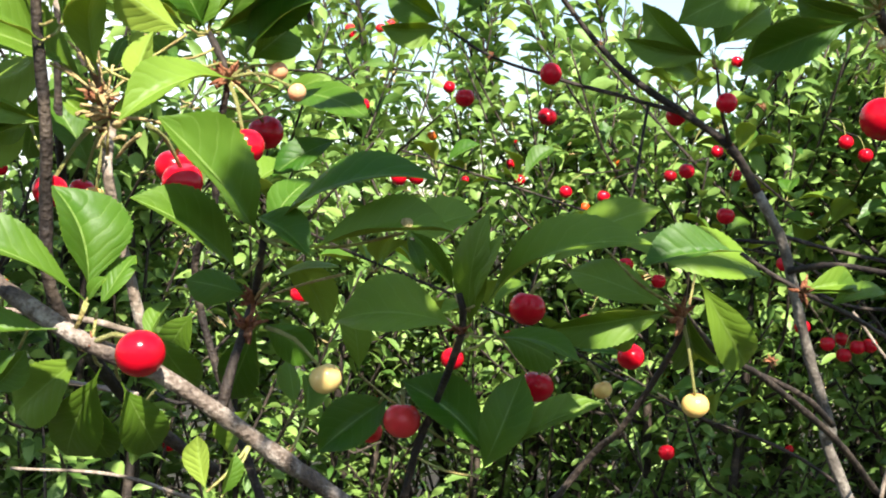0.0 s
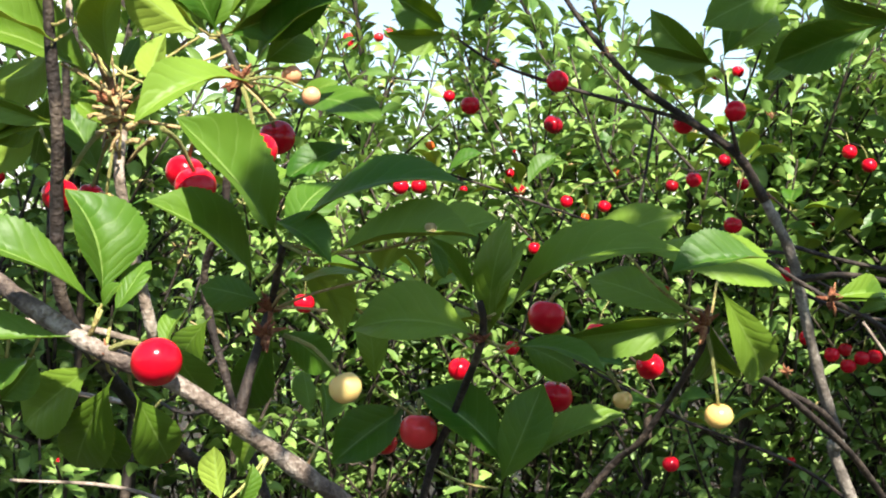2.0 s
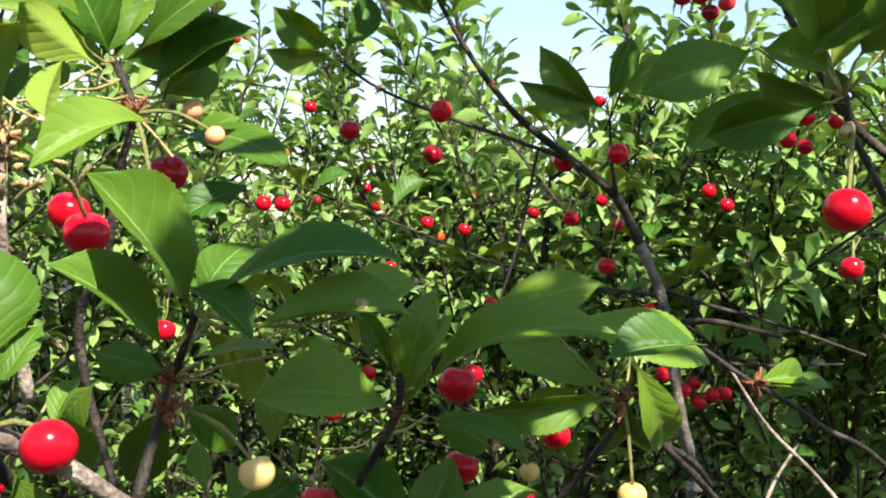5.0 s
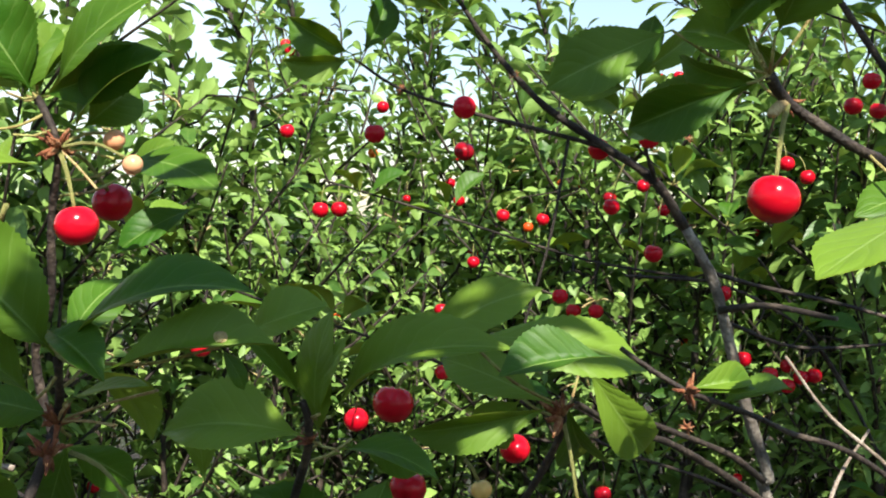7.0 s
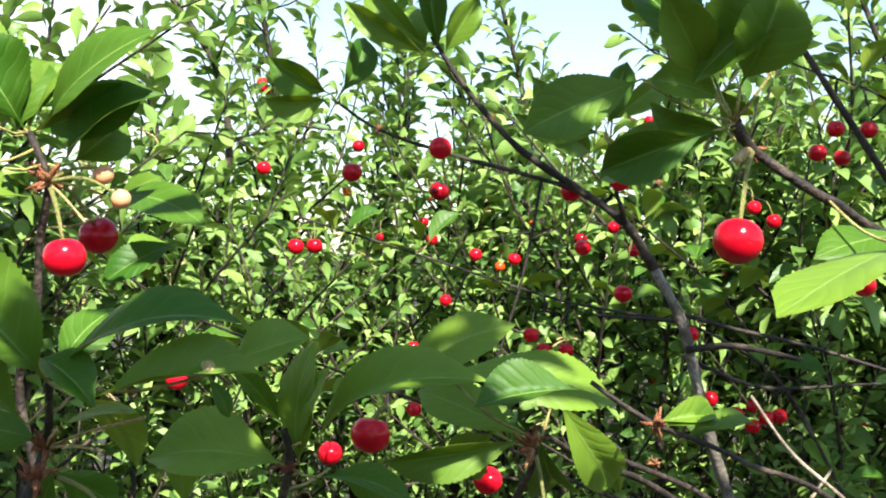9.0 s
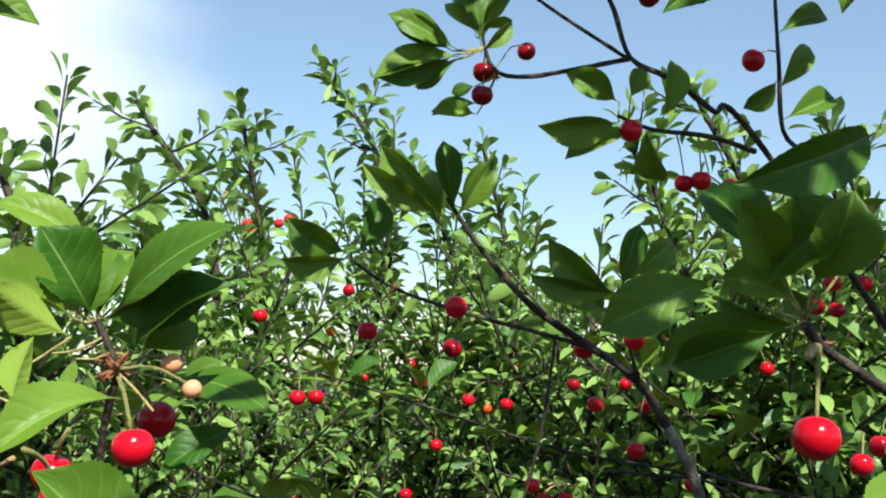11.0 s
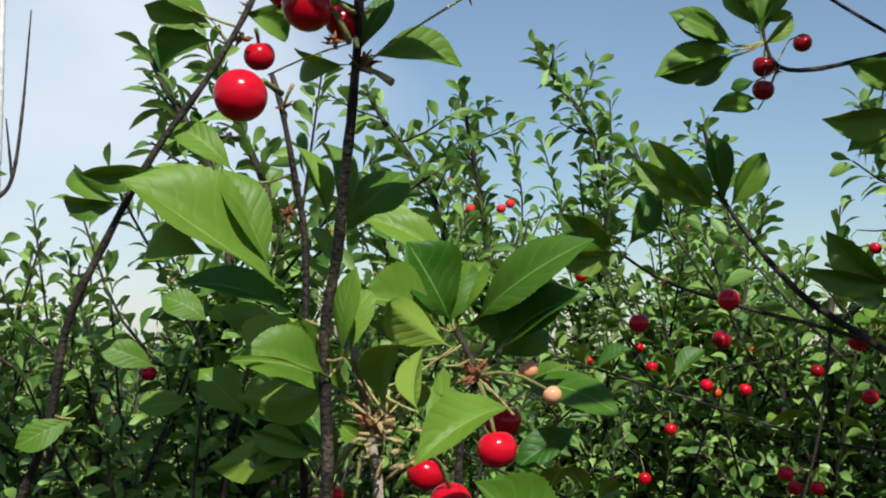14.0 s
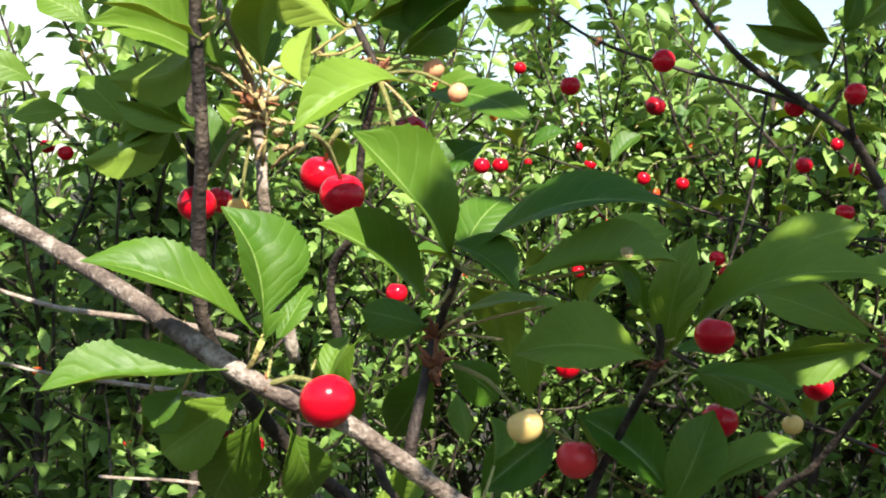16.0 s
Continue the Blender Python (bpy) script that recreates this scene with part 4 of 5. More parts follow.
leaf(stem_front, (-0.248, 0.660, 1.555), (-0.277, 0.660, 1.583), 0.0224, -61, 0.08, -1)
leaf(stem_front, (-0.280, 0.660, 1.565), (-0.308, 0.650, 1.560), 0.0170, -57, 0.08, 13)
leaf(stem_pale, (-0.190, 0.620, 1.530), (-0.215, 0.620, 1.573), 0.0209, -54, 0.08, 8)
leaf(stem_pale, (-0.064, 0.660, 1.557), (-0.100, 0.640, 1.536), 0.0191, -43, 0.08, 11)
leaf(stem_front, (-0.221, 0.575, 1.633), (-0.247, 0.575, 1.684), 0.0265, -40, 0.08, 23)
leaf(stem_thin, (-0.256, 0.640, 1.690), (-0.292, 0.640, 1.718), 0.0194, -62, 0.08, 8)
leaf(stem_front, (-0.196, 0.550, 1.600), (-0.240, 0.550, 1.614), 0.0155, -69, 0.08, -18)
leaf(stem_front, (-0.179, 0.510, 1.629), (-0.190, 0.520, 1.651), 0.0133, -8, 0.08, 18)
leaf(stem_front, (-0.172, 0.495, 1.593), (-0.167, 0.490, 1.631), 0.0142, 94, 0.08, -5)
leaf(stem_pair, (-0.167, 0.560, 1.575), (-0.158, 0.560, 1.597), 0.0089, 69, 0.08, -1)
leaf(stem_left, (-0.347, 0.660, 1.553), (-0.377, 0.650, 1.537), 0.0171, -71, 0.08, -1)
leaf(stem_front, (-0.207, 0.580, 1.574), (-0.224, 0.612, 1.538), 0.0179, -147, 0.08, -10)
leaf(stem_thin, (-0.272, 0.660, 1.608), (-0.301, 0.660, 1.623), 0.0186, -61, 0.08, -5)
leaf(stem_thin, (-0.313, 0.700, 1.581), (-0.347, 0.690, 1.594), 0.0182, -71, 0.08, -1)
leaf(stem_pale, (-0.098, 0.660, 1.574), (-0.074, 0.650, 1.590), 0.0142, 77, 0.08, -6)
leaf(stem_front, (-0.163, 0.450, 1.710), (-0.151, 0.455, 1.735), 0.0115, 50, 0.08, 21)
leaf(stem_front, (-0.161, 0.430, 1.725), (-0.117, 0.405, 1.756), 0.0220, 70, 0.08, 25)
leaf(stem_left, (-0.323, 0.640, 1.690), (-0.274, 0.630, 1.678), 0.0191, 38, 0.08, 5)
leaf(stem_left, (-0.299, 0.620, 1.792), (-0.265, 0.620, 1.830), 0.0189, 60, 0.08, -1)
# fruit near by
cherry('red', (-.121, .451, 1.459), (-.145, .467, 1.460), 0.0195)
cherry('yellow', (-.052, .481, 1.447), (-.079, .495, 1.466), 0.0135)
cherry('pink', (-.023, .574, 1.414), (-.023, .580, 1.428), 0.0185)
cherry('pink', (-.040, .600, 1.403), (-.033, .590, 1.423), 0.0125)
cherry('red', (.038, .586, 1.470), (.045, .590, 1.483), 0.0185)
cherry('red', (.045, .599, 1.429), (.049, .600, 1.450), 0.0175)
cherry('yellow', (.119, .564, 1.427), (.110, .565, 1.473), 0.0135)
cherry('yellow', (.079, .600, 1.428), (.071, .600, 1.442), 0.01)
cherry('red', (.096, .620, 1.443), (.088, .600, 1.463), 0.0145)
cherry('red', (.186, .514, 1.563), (.200, .543, 1.603), 0.0205)
cherry('red', (-.129, .553, 1.528), (-.138, .523, 1.552), 0.0195)
cherry('red', (-.144, .599, 1.536), (-.135, .588, 1.557), 0.0195)
cherry('red', (-.109, .606, 1.548), (-.121, .617, 1.584), 0.0205)
cherry('red', (-.107, .661, 1.559), (-.121, .617, 1.584), 0.0205)
cherry('red', (-.189, .546, 1.522), (-.171, .578, 1.559), 0.0165)
cherry('yellow', (-0.177, 0.575, 1.520), (-.171, .578, 1.559), 0.0105)
cherry('red', (-.191, .600, 1.523), (-.171, .578, 1.559), 0.013)
cherry('pale', (-.094, .614, 1.588), (-.121, .617, 1.584), 0.0105)
cherry('pale', (-.082, .600, 1.576), (-.121, .617, 1.584), 0.0095)
cherry('red', (-.195, .396, 1.682), (-.186, .420, 1.688), 0.0185)
cherry('red', (-.179, .426, 1.722), (-.164, .435, 1.711), 0.0195)
cherry('red', (-.194, .460, 1.738), (-.165, .440, 1.712), 0.016)
cherry('red', (-.245, .639, 1.756), (-.245, .628, 1.768), 0.0175)
cherry('red', (-.168, .441, 1.720), (-.162, .440, 1.710), 0.014)
cherry('red', (-.583, 2.187, 1.449), None, 0.019)
cherry('red', (.004, .934, 1.400), (.007, .900, 1.420), 0.019)
cherry('red', (-.429, 1.967, 1.406), None, 0.019)
cherry('red', (-.198, .750, 1.374), None, 0.012)
cherry('red', (.250, 1.306, 1.255), None, 0.019)
# the right tree's stem and its higher twigs
low_stem = branch("stem", right_tree, bark_grey, [(.600, .980, .750), (.390, 1.120, 1.253), (.371, 1.120, 1.319), (.352, 1.120, 1.373), (.331, 1.110, 1.438), (.312, 1.100, 1.497), (.284, 1.090, 1.544)], .0072, .0048)
grey_stem = branch("stem", right_tree, bark, [(.284, 1.090, 1.544), (.252, 1.070, 1.584), (.209, 1.070, 1.613), (.162, 1.070, 1.643), (.130, 1.070, 1.673), (.101, 1.070, 1.708), (.077, 1.070, 1.743)], .0046, .0018)
fruit_twig = branch("twig", right_tree, bark, [(.212, 1.070, 1.612), (.152, 1.070, 1.627), (.101, 1.070, 1.639), (.033, 1.080, 1.661), (-.009, 1.100, 1.689)], .0022, .0012)
up_twig = branch("twig", right_tree, bark, [(.253, 1.070, 1.583), (.236, 1.040, 1.617), (.229, 1.030, 1.650)], .0022, .0012)
side_twig = branch("twig", right_tree, bark, [(.319, 1.100, 1.471), (.347, 1.050, 1.479), (.388, 1.000, 1.473)], .0035, .002)
high_bough = branch("branch", right_tree, bark, [(.740, 1.050, 1.250), (.359, 1.000, 1.763), (.287, .970, 1.810), (.249, .965, 1.834), (.216, .960, 1.848), (.202, .960, 1.888), (.191, .970, 1.919), (.184, .970, 1.962)], .0045, .0018)
bare_twig = branch("twig", right_tree, bark, [(.214, .960, 1.847), (.161, .960, 1.879), (.105, .955, 1.913)], .0018, .0011)
tip_twig = branch("twig", right_tree, bark, [(.215, .960, 1.847), (.174, .955, 1.836), (.132, .950, 1.826), (.105, .950, 1.828), (.094, .950, 1.849), (.090, .950, 1.891)], .0022, .0014)
under_twig = branch("twig", right_tree, bark, [(.330, .985, 1.779), (.286, .970, 1.787), (.234, .960, 1.789), (.205, .955, 1.798)], .0025, .0014)
edge_twig = branch("twig", right_tree, bark, [(.368, .970, 1.776), (.341, .950, 1.790), (.330, .930, 1.841), (.327, .930, 1.897)], .0022, .0014)
cross_twig = branch("twig", right_tree, bark, [(.315, .950, 1.353), (.273, .900, 1.384), (.199, .850, 1.418), (.169, .800, 1.440)], .0028, .0014)
dark_twig = branch("twig", right_tree, bark, [(.353, .950, 1.299), (.295, .880, 1.353), (.211, .780, 1.412), (.169, .720, 1.433), (.125, .620, 1.465)], .0030, .0016)
leaf(grey_stem, (.084, 1.070, 1.729), (.073, 1.070, 1.796), 0.0331, -84, 0.08)
leaf(grey_stem, (.087, 1.070, 1.726), (.117, 1.060, 1.777), 0.0331, 117, 0.08)
leaf(grey_stem, (.079, 1.070, 1.729), (.015, 1.080, 1.790), 0.0345, -114, 0.08)
leaf(grey_stem, (.077, 1.070, 1.725), (-.001, 1.060, 1.768), 0.0317, -123, 0.1)
leaf(grey_stem, (.074, 1.070, 1.722), (.054, 1.100, 1.772), 0.0290, -31, 0.08)
leaf(fruit_twig, (-.010, 1.080, 1.691), (-.064, 1.060, 1.718), 0.0373, -124, 0.1)
leaf(fruit_twig, (-.010, 1.080, 1.687), (-.068, 1.060, 1.682), 0.0331, -122, 0.1)
leaf(fruit_twig, (-.003, 1.080, 1.689), (.018, 1.100, 1.746), 0.0317, 67, 0.1)
leaf(up_twig, (.224, 1.030, 1.656), (.160, 1.020, 1.701), 0.0373, -127, 0.1)
leaf(up_twig, (.224, 1.030, 1.660), (.146, 1.020, 1.669), 0.0290, -125, 0.1)
leaf(up_twig, (.226, 1.030, 1.661), (.242, 1.030, 1.720), 0.0290, 95, 0.1)
leaf(up_twig, (.224, 1.030, 1.666), (.281, 1.050, 1.708), 0.0290, 91, 0.1)
leaf(grey_stem, (.220, 1.060, 1.643), (.171, 1.020, 1.659), 0.0304, -102, 0.1)
leaf(tip_twig, (.068, .950, 1.844), (.019, .940, 1.865), 0.0262, -101, 0.08)
leaf(tip_twig, (.070, .950, 1.841), (.008, .940, 1.817), 0.0221, -117, 0.08)
leaf(tip_twig, (.073, .950, 1.837), (.040, .960, 1.815), 0.0221, -86, 0.08)
leaf(tip_twig, (.087, .950, 1.856), (.079, .960, 1.912), 0.0166, -32, 0.08)
leaf(tip_twig, (.091, .950, 1.863), (.109, .940, 1.891), 0.0166, 134, 0.08)
leaf(tip_twig, (.090, .950, 1.877), (.099, .960, 1.908), 0.0179, 66, 0.08)
leaf(tip_twig, (.091, .950, 1.863), (.068, .960, 1.891), 0.0179, -59, 0.08)
leaf(tip_twig, (.091, .950, 1.844), (.116, .950, 1.870), 0.0179, 123, 0.08)
leaf(tip_twig, (.089, .950, 1.793), (.052, .940, 1.792), 0.0207, -71, 0.08)
leaf(tip_twig, (0.091, 0.950, 1.850), (0.075, 0.950, 1.910), 0.0231, -74, 0.08, 10)
leaf(tip_twig, (0.092, 0.950, 1.852), (0.113, 0.960, 1.908), 0.0222, 22, 0.08, 7)
leaf(tip_twig, (0.089, 0.950, 1.858), (0.062, 0.960, 1.887), 0.0154, -66, 0.08, 8)
leaf(tip_twig, (0.072, 0.950, 1.845), (0.017, 0.930, 1.868), 0.0246, -79, 0.08, 18)
leaf(tip_twig, (0.079, 0.950, 1.839), (0.005, 0.940, 1.817), 0.0287, -53, 0.08, 18)
leaf(tip_twig, (0.067, 0.955, 1.837), (0.041, 0.960, 1.814), 0.0134, -85, 0.08, -1)
leaf(tip_twig, (0.091, 0.950, 1.802), (0.053, 0.950, 1.793), 0.0152, -64, 0.08, 18)
leaf(tip_twig, (0.097, 0.960, 1.866), (0.118, 0.960, 1.875), 0.0097, 83, 0.08, -1)
leaf(tip_twig, (0.088, 0.955, 1.817), (0.069, 0.960, 1.812), 0.0115, -86, 0.08, -1)
leaf(under_twig, (.207, .960, 1.810), (.161, .950, 1.831), 0.0290, -103, 0.1)
leaf(under_twig, (.207, .960, 1.794), (.139, .940, 1.782), 0.0345, -121, 0.1)
leaf(under_twig, (.216, .960, 1.813), (.226, .960, 1.840), 0.0221, 99, 0.1)
leaf(under_twig, (.243, .960, 1.798), (.251, .960, 1.848), 0.0276, 104, 0.1)
leaf(under_twig, (.220, .960, 1.788), (.164, .970, 1.766), 0.0331, -67, 0.1)
leaf(under_twig, (.229, .960, 1.790), (.249, .980, 1.748), 0.0304, -179, 0.1)
leaf(high_bough, (.182, .970, 1.923), (.129, .960, 1.918), 0.0235, -127, 0.15)
leaf(high_bough, (.196, .970, 1.924), (.210, .980, 1.967), 0.0248, 68, 0.15)
leaf(edge_twig, (.332, .940, 1.820), (.365, .950, 1.862), 0.0235, 87, 0.1)
leaf(edge_twig, (.333, .940, 1.830), (.308, .950, 1.807), 0.0221, -121, 0.1)
leaf(edge_twig, (.328, .930, 1.864), (.378, .950, 1.887), 0.0235, 69, 0.1)
leaf(edge_twig, (.337, .940, 1.797), (.384, .950, 1.820), 0.0290, 66, 0.1)
# fruit on the right tree
cherry('red', (.010, 1.084, 1.623), (-.003, 1.090, 1.656), 0.0185)
cherry('red', (.087, 1.066, 1.645), (.093, 1.070, 1.640), 0.0205)
cherry('dark', (.089, 1.112, 1.610), (.101, 1.070, 1.637), 0.019)
cherry('red', (.206, 1.087, 1.612), (.210, 1.070, 1.613), 0.0195)
cherry('red', (.238, 1.027, 1.619), (.236, 1.040, 1.619), 0.019)
cherry('dark', (.136, 1.001, 1.861), (.105, .950, 1.833), 0.0165)
cherry('dark', (.093, .950, 1.809), (.096, .950, 1.844), 0.018)
cherry('dark', (.095, .957, 1.830), (.095, .950, 1.847), 0.019)
cherry('dark', (.235, .973, 1.905), (.195, .965, 1.913), 0.0195)
cherry('red', (.216, .955, 1.786), (.229, .960, 1.789), 0.019)
cherry('red', (0.277, 0.965, 1.749), (.276, .970, 1.787), 0.017)
cherry('red', (0.264, 0.970, 1.747), (.256, .965, 1.788), 0.016)
cherry('pink', (0.308, 0.985, 1.749), (.290, .972, 1.786), 0.015)
cherry('dark', (0.288, 0.968, 1.736), (.276, .970, 1.787), 0.015)
cherry('red', (.309, .930, 1.842), (.330, .930, 1.850), 0.019)
cherry('red', (.220, 1.100, 1.562), (.227, 1.080, 1.599), 0.0155)
cherry('red', (.248, 1.100, 1.581), (.254, 1.080, 1.583), 0.012)
cherry('red', (.271, 1.120, 1.560), (.265, 1.080, 1.572), 0.012)
cherry('red', (.258, 1.100, 1.521), (.263, 1.090, 1.570), 0.0175)
cherry('red', (.299, .720, 1.538), (.314, .750, 1.555), 0.0145)
cherry('orange', (.270, 1.880, 1.605), None, 0.019)
cherry('orange', (.264, 1.879, 1.570), None, 0.019)
cherry('red', (.306, 1.880, 1.597), None, 0.019)
cherry('red', (.611, 1.973, 1.527), None, 0.019)
cherry('red', (.491, 1.464, 1.618), None, 0.019)
cherry('red', (.516, 1.464, 1.602), None, 0.019)
cherry('red', (.748, 2.324, 1.630), None, 0.019)
cherry('red', (.587, 1.881, 1.591), None, 0.019)
cherry('orange', (.228, 1.972, 1.531), None, 0.019)
cherry('orange', (.227, 2.465, 1.536), None, 0.019)
cherry('red', (.131, 1.791, 1.481), None, 0.019)
cherry('red', (.138, 1.970, 1.487), None, 0.019)
cherry('red', (.112, 1.879, 1.572), None, 0.019)
cherry('red', (.100, 1.974, 1.601), None, 0.019)
cherry('red', (-.005, 1.798, 1.708), None, 0.019)
cherry('red', (.213, 1.406, 1.460), None, 0.019)
cherry('orange', (.309, 2.471, 1.720), None, 0.019)
cherry('orange', (-.034, 2.195, 1.659), None, 0.019)
cherry('red', (.458, 1.404, 1.372), None, 0.019)
cherry('red', (.478, 1.404, 1.359), None, 0.019)
cherry('red', (.494, 1.404, 1.369), None, 0.019)
cherry('red', (.509, 1.404, 1.371), None, 0.019)
cherry('red', (.512, 1.512, 1.368), None, 0.019)
cherry('red', (-.182, 2.160, 1.837), None, 0.019)
cherry('pink', (-.190, 2.160, 1.849), None, 0.019)
cherry('pink', (-.134, 2.160, 1.851), None, 0.019)
cherry('red', (.443, 1.980, 1.777), None, 0.019)
cherry('red', (.434, 1.800, 1.759), None, 0.019)
cherry('red', (.477, 1.215, 1.665), None, 0.019)
cherry('red', (.530, 1.286, 1.667), None, 0.019)
cherry('red', (.529, 1.214, 1.690), None, 0.019)
cherry('red', (.495, 1.215, 1.690), None, 0.019)
cherry('red', (.418, .948, 1.537), None, 0.019)
cherry('red', (.391, 1.364, 1.468), None, 0.019)
cherry('red', (.414, 1.361, 1.395), None, 0.019)
cherry('red', (-.061, 1.380, 1.556), None, 0.019)
cherry('red', (-.040, 1.380, 1.557), None, 0.019)
cherry('red', (-.133, 1.050, 1.440), None, 0.019)
cherry('red', (.120, .995, 1.426), None, 0.019)
cherry('red', (.722, 1.677, 1.319), None, 0.019)
cherry('dark', (.306, 1.634, 1.576), None, 0.019)
cherry('red', (.223, 1.701, 1.546), None, 0.019)
cherry('red', (-.609, 1.533, 1.564), None, 0.019)
cherry('red', (-.549, 1.428, 1.555), None, 0.019)
cherry('red', (-.118, 1.550, 1.655), None, 0.019)
cherry('pink', (-.118, 2.200, 1.865), None, 0.019)
cherry('red', (.166, 1.681, 1.551), None, 0.019)
cherry('red', (.235, 1.453, 1.439), None, 0.019)
cherry('red', (-.698, 1.976, 1.472), None, 0.019)
cherry('red', (.082, 1.686, 1.419), None, 0.019)
cherry('red', (.262, 1.455, 1.439), None, 0.019)
cherry('orange', (-.493, 1.551, 1.632), None, 0.019)
cherry('red', (.080, 1.461, 1.363), None, 0.019)
cherry('red', (-.394, 1.676, 1.171), None, 0.019)
# the pale bare stem far at the side
sapling = thing("sapling", (-.92, 1.95, 0), "bare young tree with a lime-washed pale trunk", "sapling")
pole = branch("trunk", sapling, limewash, [(-.920, 1.950, -.030), (-1.004, 1.950, 1.405), (-.997, 1.950, 1.622), (-.996, 1.950, 1.825)], .013, .008)
pole_top = branch("stem", sapling, limewash, [(-.996, 1.950, 1.825), (-.998, 1.950, 2.002), (-1.005, 1.950, 2.315)], .008, .004)
pole_twig = branch("twig", sapling, bark, [(-.996, 1.950, 1.825), (-.968, 1.950, 1.864), (-.956, 1.950, 1.983), (-.950, 1.950, 2.158)], .004, .0012)
pole_twig = branch("twig", sapling, bark, [(-.968, 1.950, 1.864), (-.975, 1.930, 1.964)], .003, .0012)
# buds, scales and old stalks on the spurs
stub(stem_pair, (-.158, .545, 1.538), (-0.143, 0.528, 1.548), .0011)
stub(stem_pair, (-.171, .578, 1.559), (-0.144, 0.585, 1.557), .0009)
stub(stem_pair, (-.171, .578, 1.559), (-0.177, 0.565, 1.562), .0017)
stub(stem_pair, (-.171, .578, 1.559), (-0.175, 0.561, 1.560), .0017)
stub(stem_pair, (-.171, .578, 1.559), (-0.176, 0.565, 1.557), .0015)
stub(stem_pair, (-.171, .578, 1.559), (-0.175, 0.557, 1.587), .0009)
stub(stem_pair, (-.171, .578, 1.559), (-0.181, 0.557, 1.576), .0010)
stub(stem_pair, (-.171, .578, 1.559), (-0.154, 0.565, 1.576), .0009)
stub(stem_pair, (-.171, .578, 1.559), (-0.151, 0.565, 1.567), .0008)
stub(stem_pair, (-.171, .578, 1.559), (-0.162, 0.570, 1.557), .0016)
stub(stem_pair, (-.171, .578, 1.559), (-0.171, 0.570, 1.567), .0016)
stub(stem_pair, (-.157, .525, 1.557), (-0.160, 0.525, 1.565), .0014)
stub(stem_pair, (-.159, .525, 1.564), (-0.181, 0.518, 1.578), .0006)
stub(stem_pair, (-.163, .525, 1.574), (-0.173, 0.518, 1.588), .0006)
stub(stem_pair, (-.159, .525, 1.568), (-0.161, 0.521, 1.587), .0005)
stub(stem_pair, (-.157, .525, 1.565), (-0.156, 0.529, 1.579), .0006)
stub(stem_pair, (-.157, .525, 1.558), (-0.168, 0.521, 1.560), .0010)
stub(stem_pair, (-.157, .525, 1.556), (-0.165, 0.520, 1.555), .0009)
stub(stem_pair, (-.157, .525, 1.550), (-0.167, 0.523, 1.549), .0009)
stub(stem_pair, (-.154, .525, 1.551), (-0.151, 0.523, 1.552), .0019)
stub(stem_pair, (-.154, .525, 1.545), (-0.148, 0.524, 1.546), .0014)
stub(stem_pair, (-.157, .525, 1.549), (-0.160, 0.521, 1.541), .0009)
stub(stem_pair, (-.156, .525, 1.560), (-0.154, 0.525, 1.561), .0012)
stub(stem_pair, (-.164, .530, 1.566), (-0.166, 0.530, 1.571), .0012)
stub(stem_pair, (-.165, .530, 1.567), (-0.177, 0.522, 1.577), .0006)
stub(stem_pair, (-.157, .530, 1.567), (-0.148, 0.538, 1.576), .0007)
stub(stem_pair, (-.161, .530, 1.569), (-0.159, 0.530, 1.568), .0014)
stub(stem_pair, (-0.160, 0.531, 1.557), (-0.150, 0.532, 1.556), .0012)
stub(stem_pair, (-0.162, 0.533, 1.564), (-0.160, 0.540, 1.568), .0012)
stub(stem_pair, (-0.165, 0.532, 1.566), (-0.171, 0.537, 1.570), .0012)
stub(stem_pair, (-0.165, 0.528, 1.557), (-0.171, 0.525, 1.556), .0012)
stub(stem_pair, (-0.162, 0.527, 1.563), (-0.160, 0.518, 1.566), .0012)
stub(stem_pair, (-0.160, 0.530, 1.563), (-0.153, 0.529, 1.566), .0012)
bud(stem_pair, (-0.163, 0.530, 1.563), .006, 12, 374)
stub(stem_pale, (-.121, .617, 1.584), (-.093, .610, 1.579), .0006,stalk_green)
stub(stem_pale, (-.121, .617, 1.584), (-.101, .610, 1.565), .0007)
stub(stem_front, (-.162, .450, 1.705), (-.120, .425, 1.726), .0005,stalk_green)
stub(stem_front, (-.162, .450, 1.705), (-.149, .445, 1.698), .0014)
stub(stem_front, (-.164, .440, 1.712), (-.200, .460, 1.704), .0004,stalk_green)
stub(stem_front, (-.161, .435, 1.726), (-.175, .420, 1.746), .0004,petiole_skin)
stub(stem_front, (-.161, .435, 1.728), (-.146, .440, 1.744), .0004,petiole_skin)
stub(stem_thin, (-.221, .590, 1.716), (-.214, .580, 1.727), .0009)
stub(stem_right, (.200, .543, 1.603), (.189, .530, 1.597), .0022)
stub(spur_a, (-.086, .502, 1.476), (-.076, .480, 1.486), .0007)
stub(spur_a, (-.086, .502, 1.476), (-.046, .490, 1.490), .0006)
stub(spur_a, (-.086, .502, 1.476), (-.061, .490, 1.477), .0006)
bud(spur_a, (-.086, .502, 1.476), .0065, 10, 351)
bud(spur_a, (-.086, .490, 1.466), .0065, 10, 352)
bud(spur_b, (.005, .539, 1.463), .0065, 10, 353)
bud(spur_c, (.110, .560, 1.470), .0065, 10, 354)
bud(bough, (-.145, .467, 1.460), .004, 12, 355)
bud(stem_pair, (-.171, .578, 1.559), .007, 22, 356)
bud(stem_pale, (-.121, .617, 1.584), .008, 22, 357)
bud(stem_front, (-.162, .450, 1.705), .005, 14, 358)
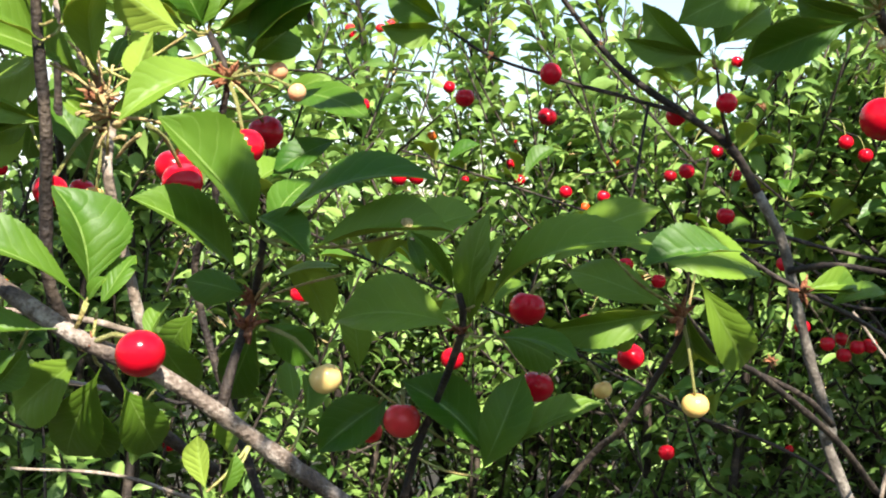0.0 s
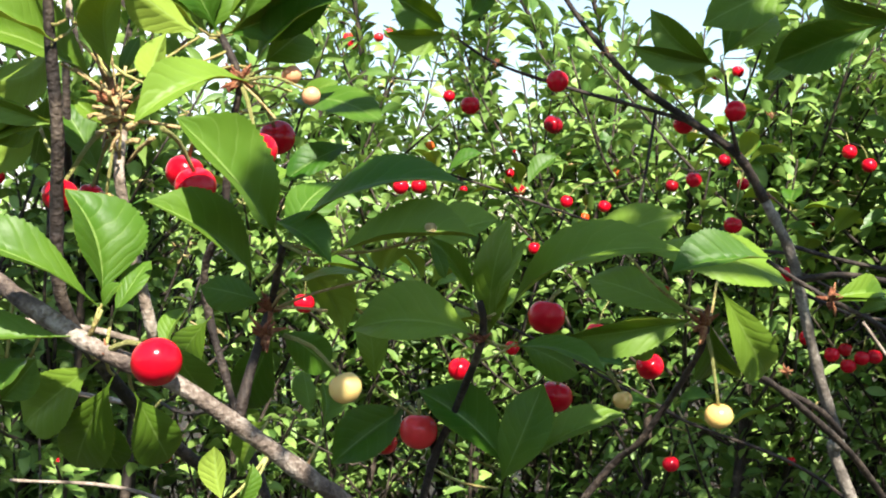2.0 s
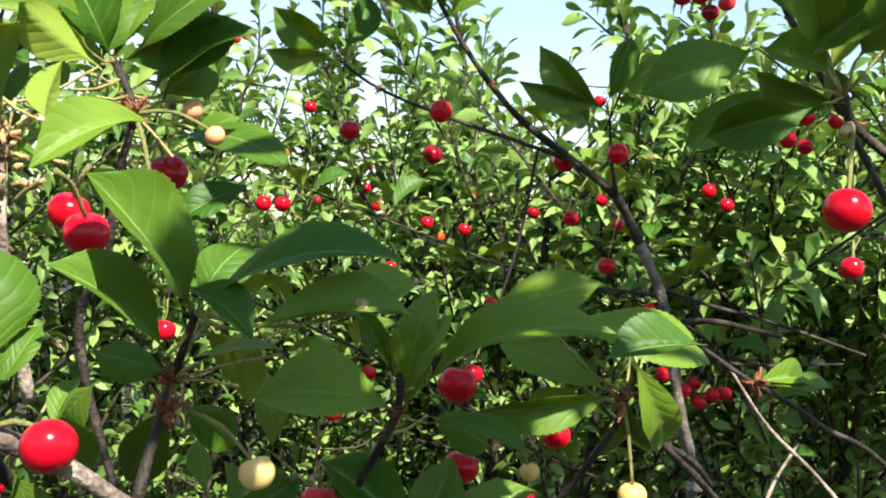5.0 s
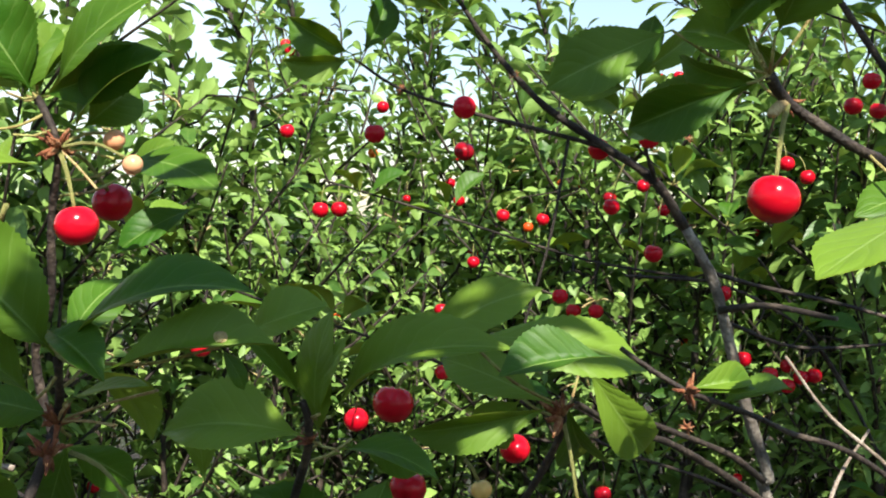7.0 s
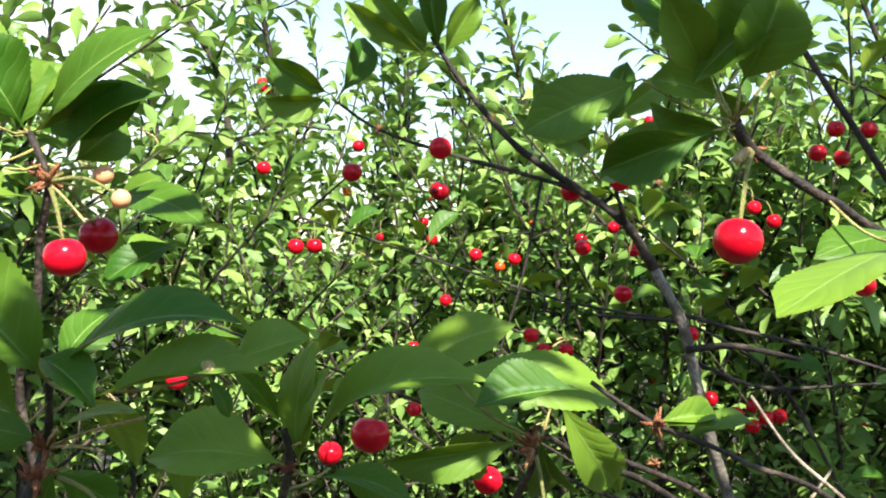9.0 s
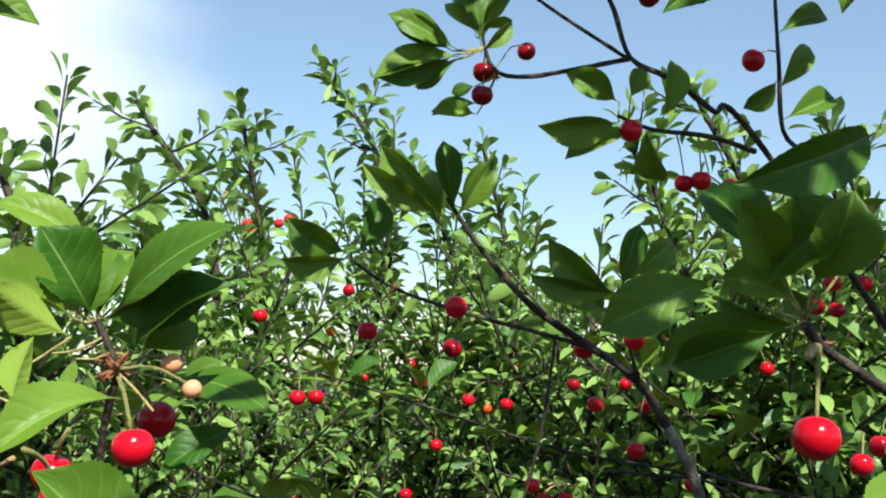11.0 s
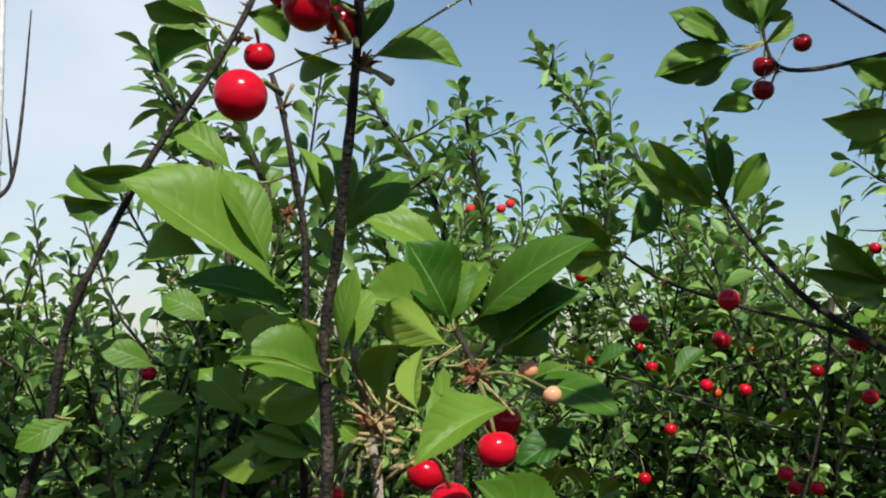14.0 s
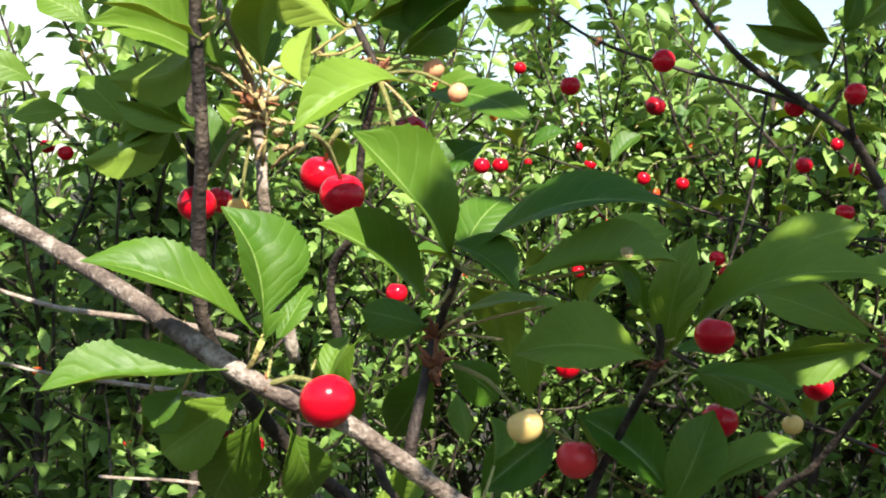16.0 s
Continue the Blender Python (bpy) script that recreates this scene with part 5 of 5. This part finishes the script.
bud(stem_front, (-.120, .425, 1.726), .0026, 12, 359)
bud(stem_front, (-.170, .435, 1.711), .0035, 8, 360)
bud(stem_left, (-.249, .630, 1.781), .004, 12, 361)
bud(stem_left, (-.253, .630, 1.763), .005, 12, 362)
bud(stem_thin, (-.218, .600, 1.664), .004, 12, 363)
bud(stem_thin, (-.221, .590, 1.717), .004, 8, 364)
bud(stem_right, (.200, .543, 1.603), .004, 18, 365)
bud(bough_low, (.156, .525, 1.486), .005, 12, 366)
bud(grey_stem, (.130, 1.070, 1.673), .004, 12, 367)
bud(grey_stem, (.284, 1.090, 1.544), .006, 12, 375)
bud(grey_stem, (.252, 1.070, 1.583), .004, 10, 368)
bud(up_twig, (.281, 1.070, 1.620), .004, 16, 369)
bud(high_bough, (.193, .970, 1.917), .004, 16, 370)
bud(tip_twig, (.104, .950, 1.825), .004, 10, 371)
bud(fruit_twig, (.033, 1.080, 1.661), .004, 10, 372)
bud(dark_twig, (.219, .790, 1.422), .004, 16, 373)
# thin dry twigs among the leaves
dry_twig = branch("twig", near_tree, bark_pale, [(-.229, .850, 1.423), (-.268, .850, 1.432), (-.350, .850, 1.440), (-.405, .850, 1.454)], .0026, .0014)
dry_twig = branch("twig", near_tree, bark_pale, [(-.238, .900, 1.369), (-.288, .900, 1.377), (-.375, .900, 1.386), (-.425, .900, 1.395)], .0022, .0012)
dry_twig = branch("twig", near_tree, bark_pale, [(-.149, .950, 1.257), (-.210, .950, 1.278), (-.270, .950, 1.295), (-.354, .950, 1.298)], .0022, .0012)
dry_twig = branch("twig", right_tree, bark, [(.315, 1.110, 1.503), (.361, 1.100, 1.491), (.416, 1.080, 1.480), (.494, 1.050, 1.458)], .0022, .0014)
dry_twig = branch("twig", right_tree, bark, [(.313, 1.110, 1.496), (.274, 1.120, 1.498), (.243, 1.150, 1.498)], .0018, .0012)
dry_twig = branch("twig", right_tree, bark, [(.333, 1.120, 1.457), (.398, 1.120, 1.436), (.499, 1.100, 1.444)], .0020, .0012)
dry_twig = branch("twig", right_tree, bark_pale, [(.374, 1.000, 1.262), (.380, 1.000, 1.304), (.401, 1.020, 1.342), (.436, 1.050, 1.374)], .0022, .0012)
dry_twig = branch("twig", right_tree, bark_pale, [(.460, 1.000, 1.327), (.425, 1.000, 1.360), (.382, 1.000, 1.396), (.353, 1.020, 1.440)], .0020, .0012)
leaf_spot(spur_a, (-.020, .468, 1.512))
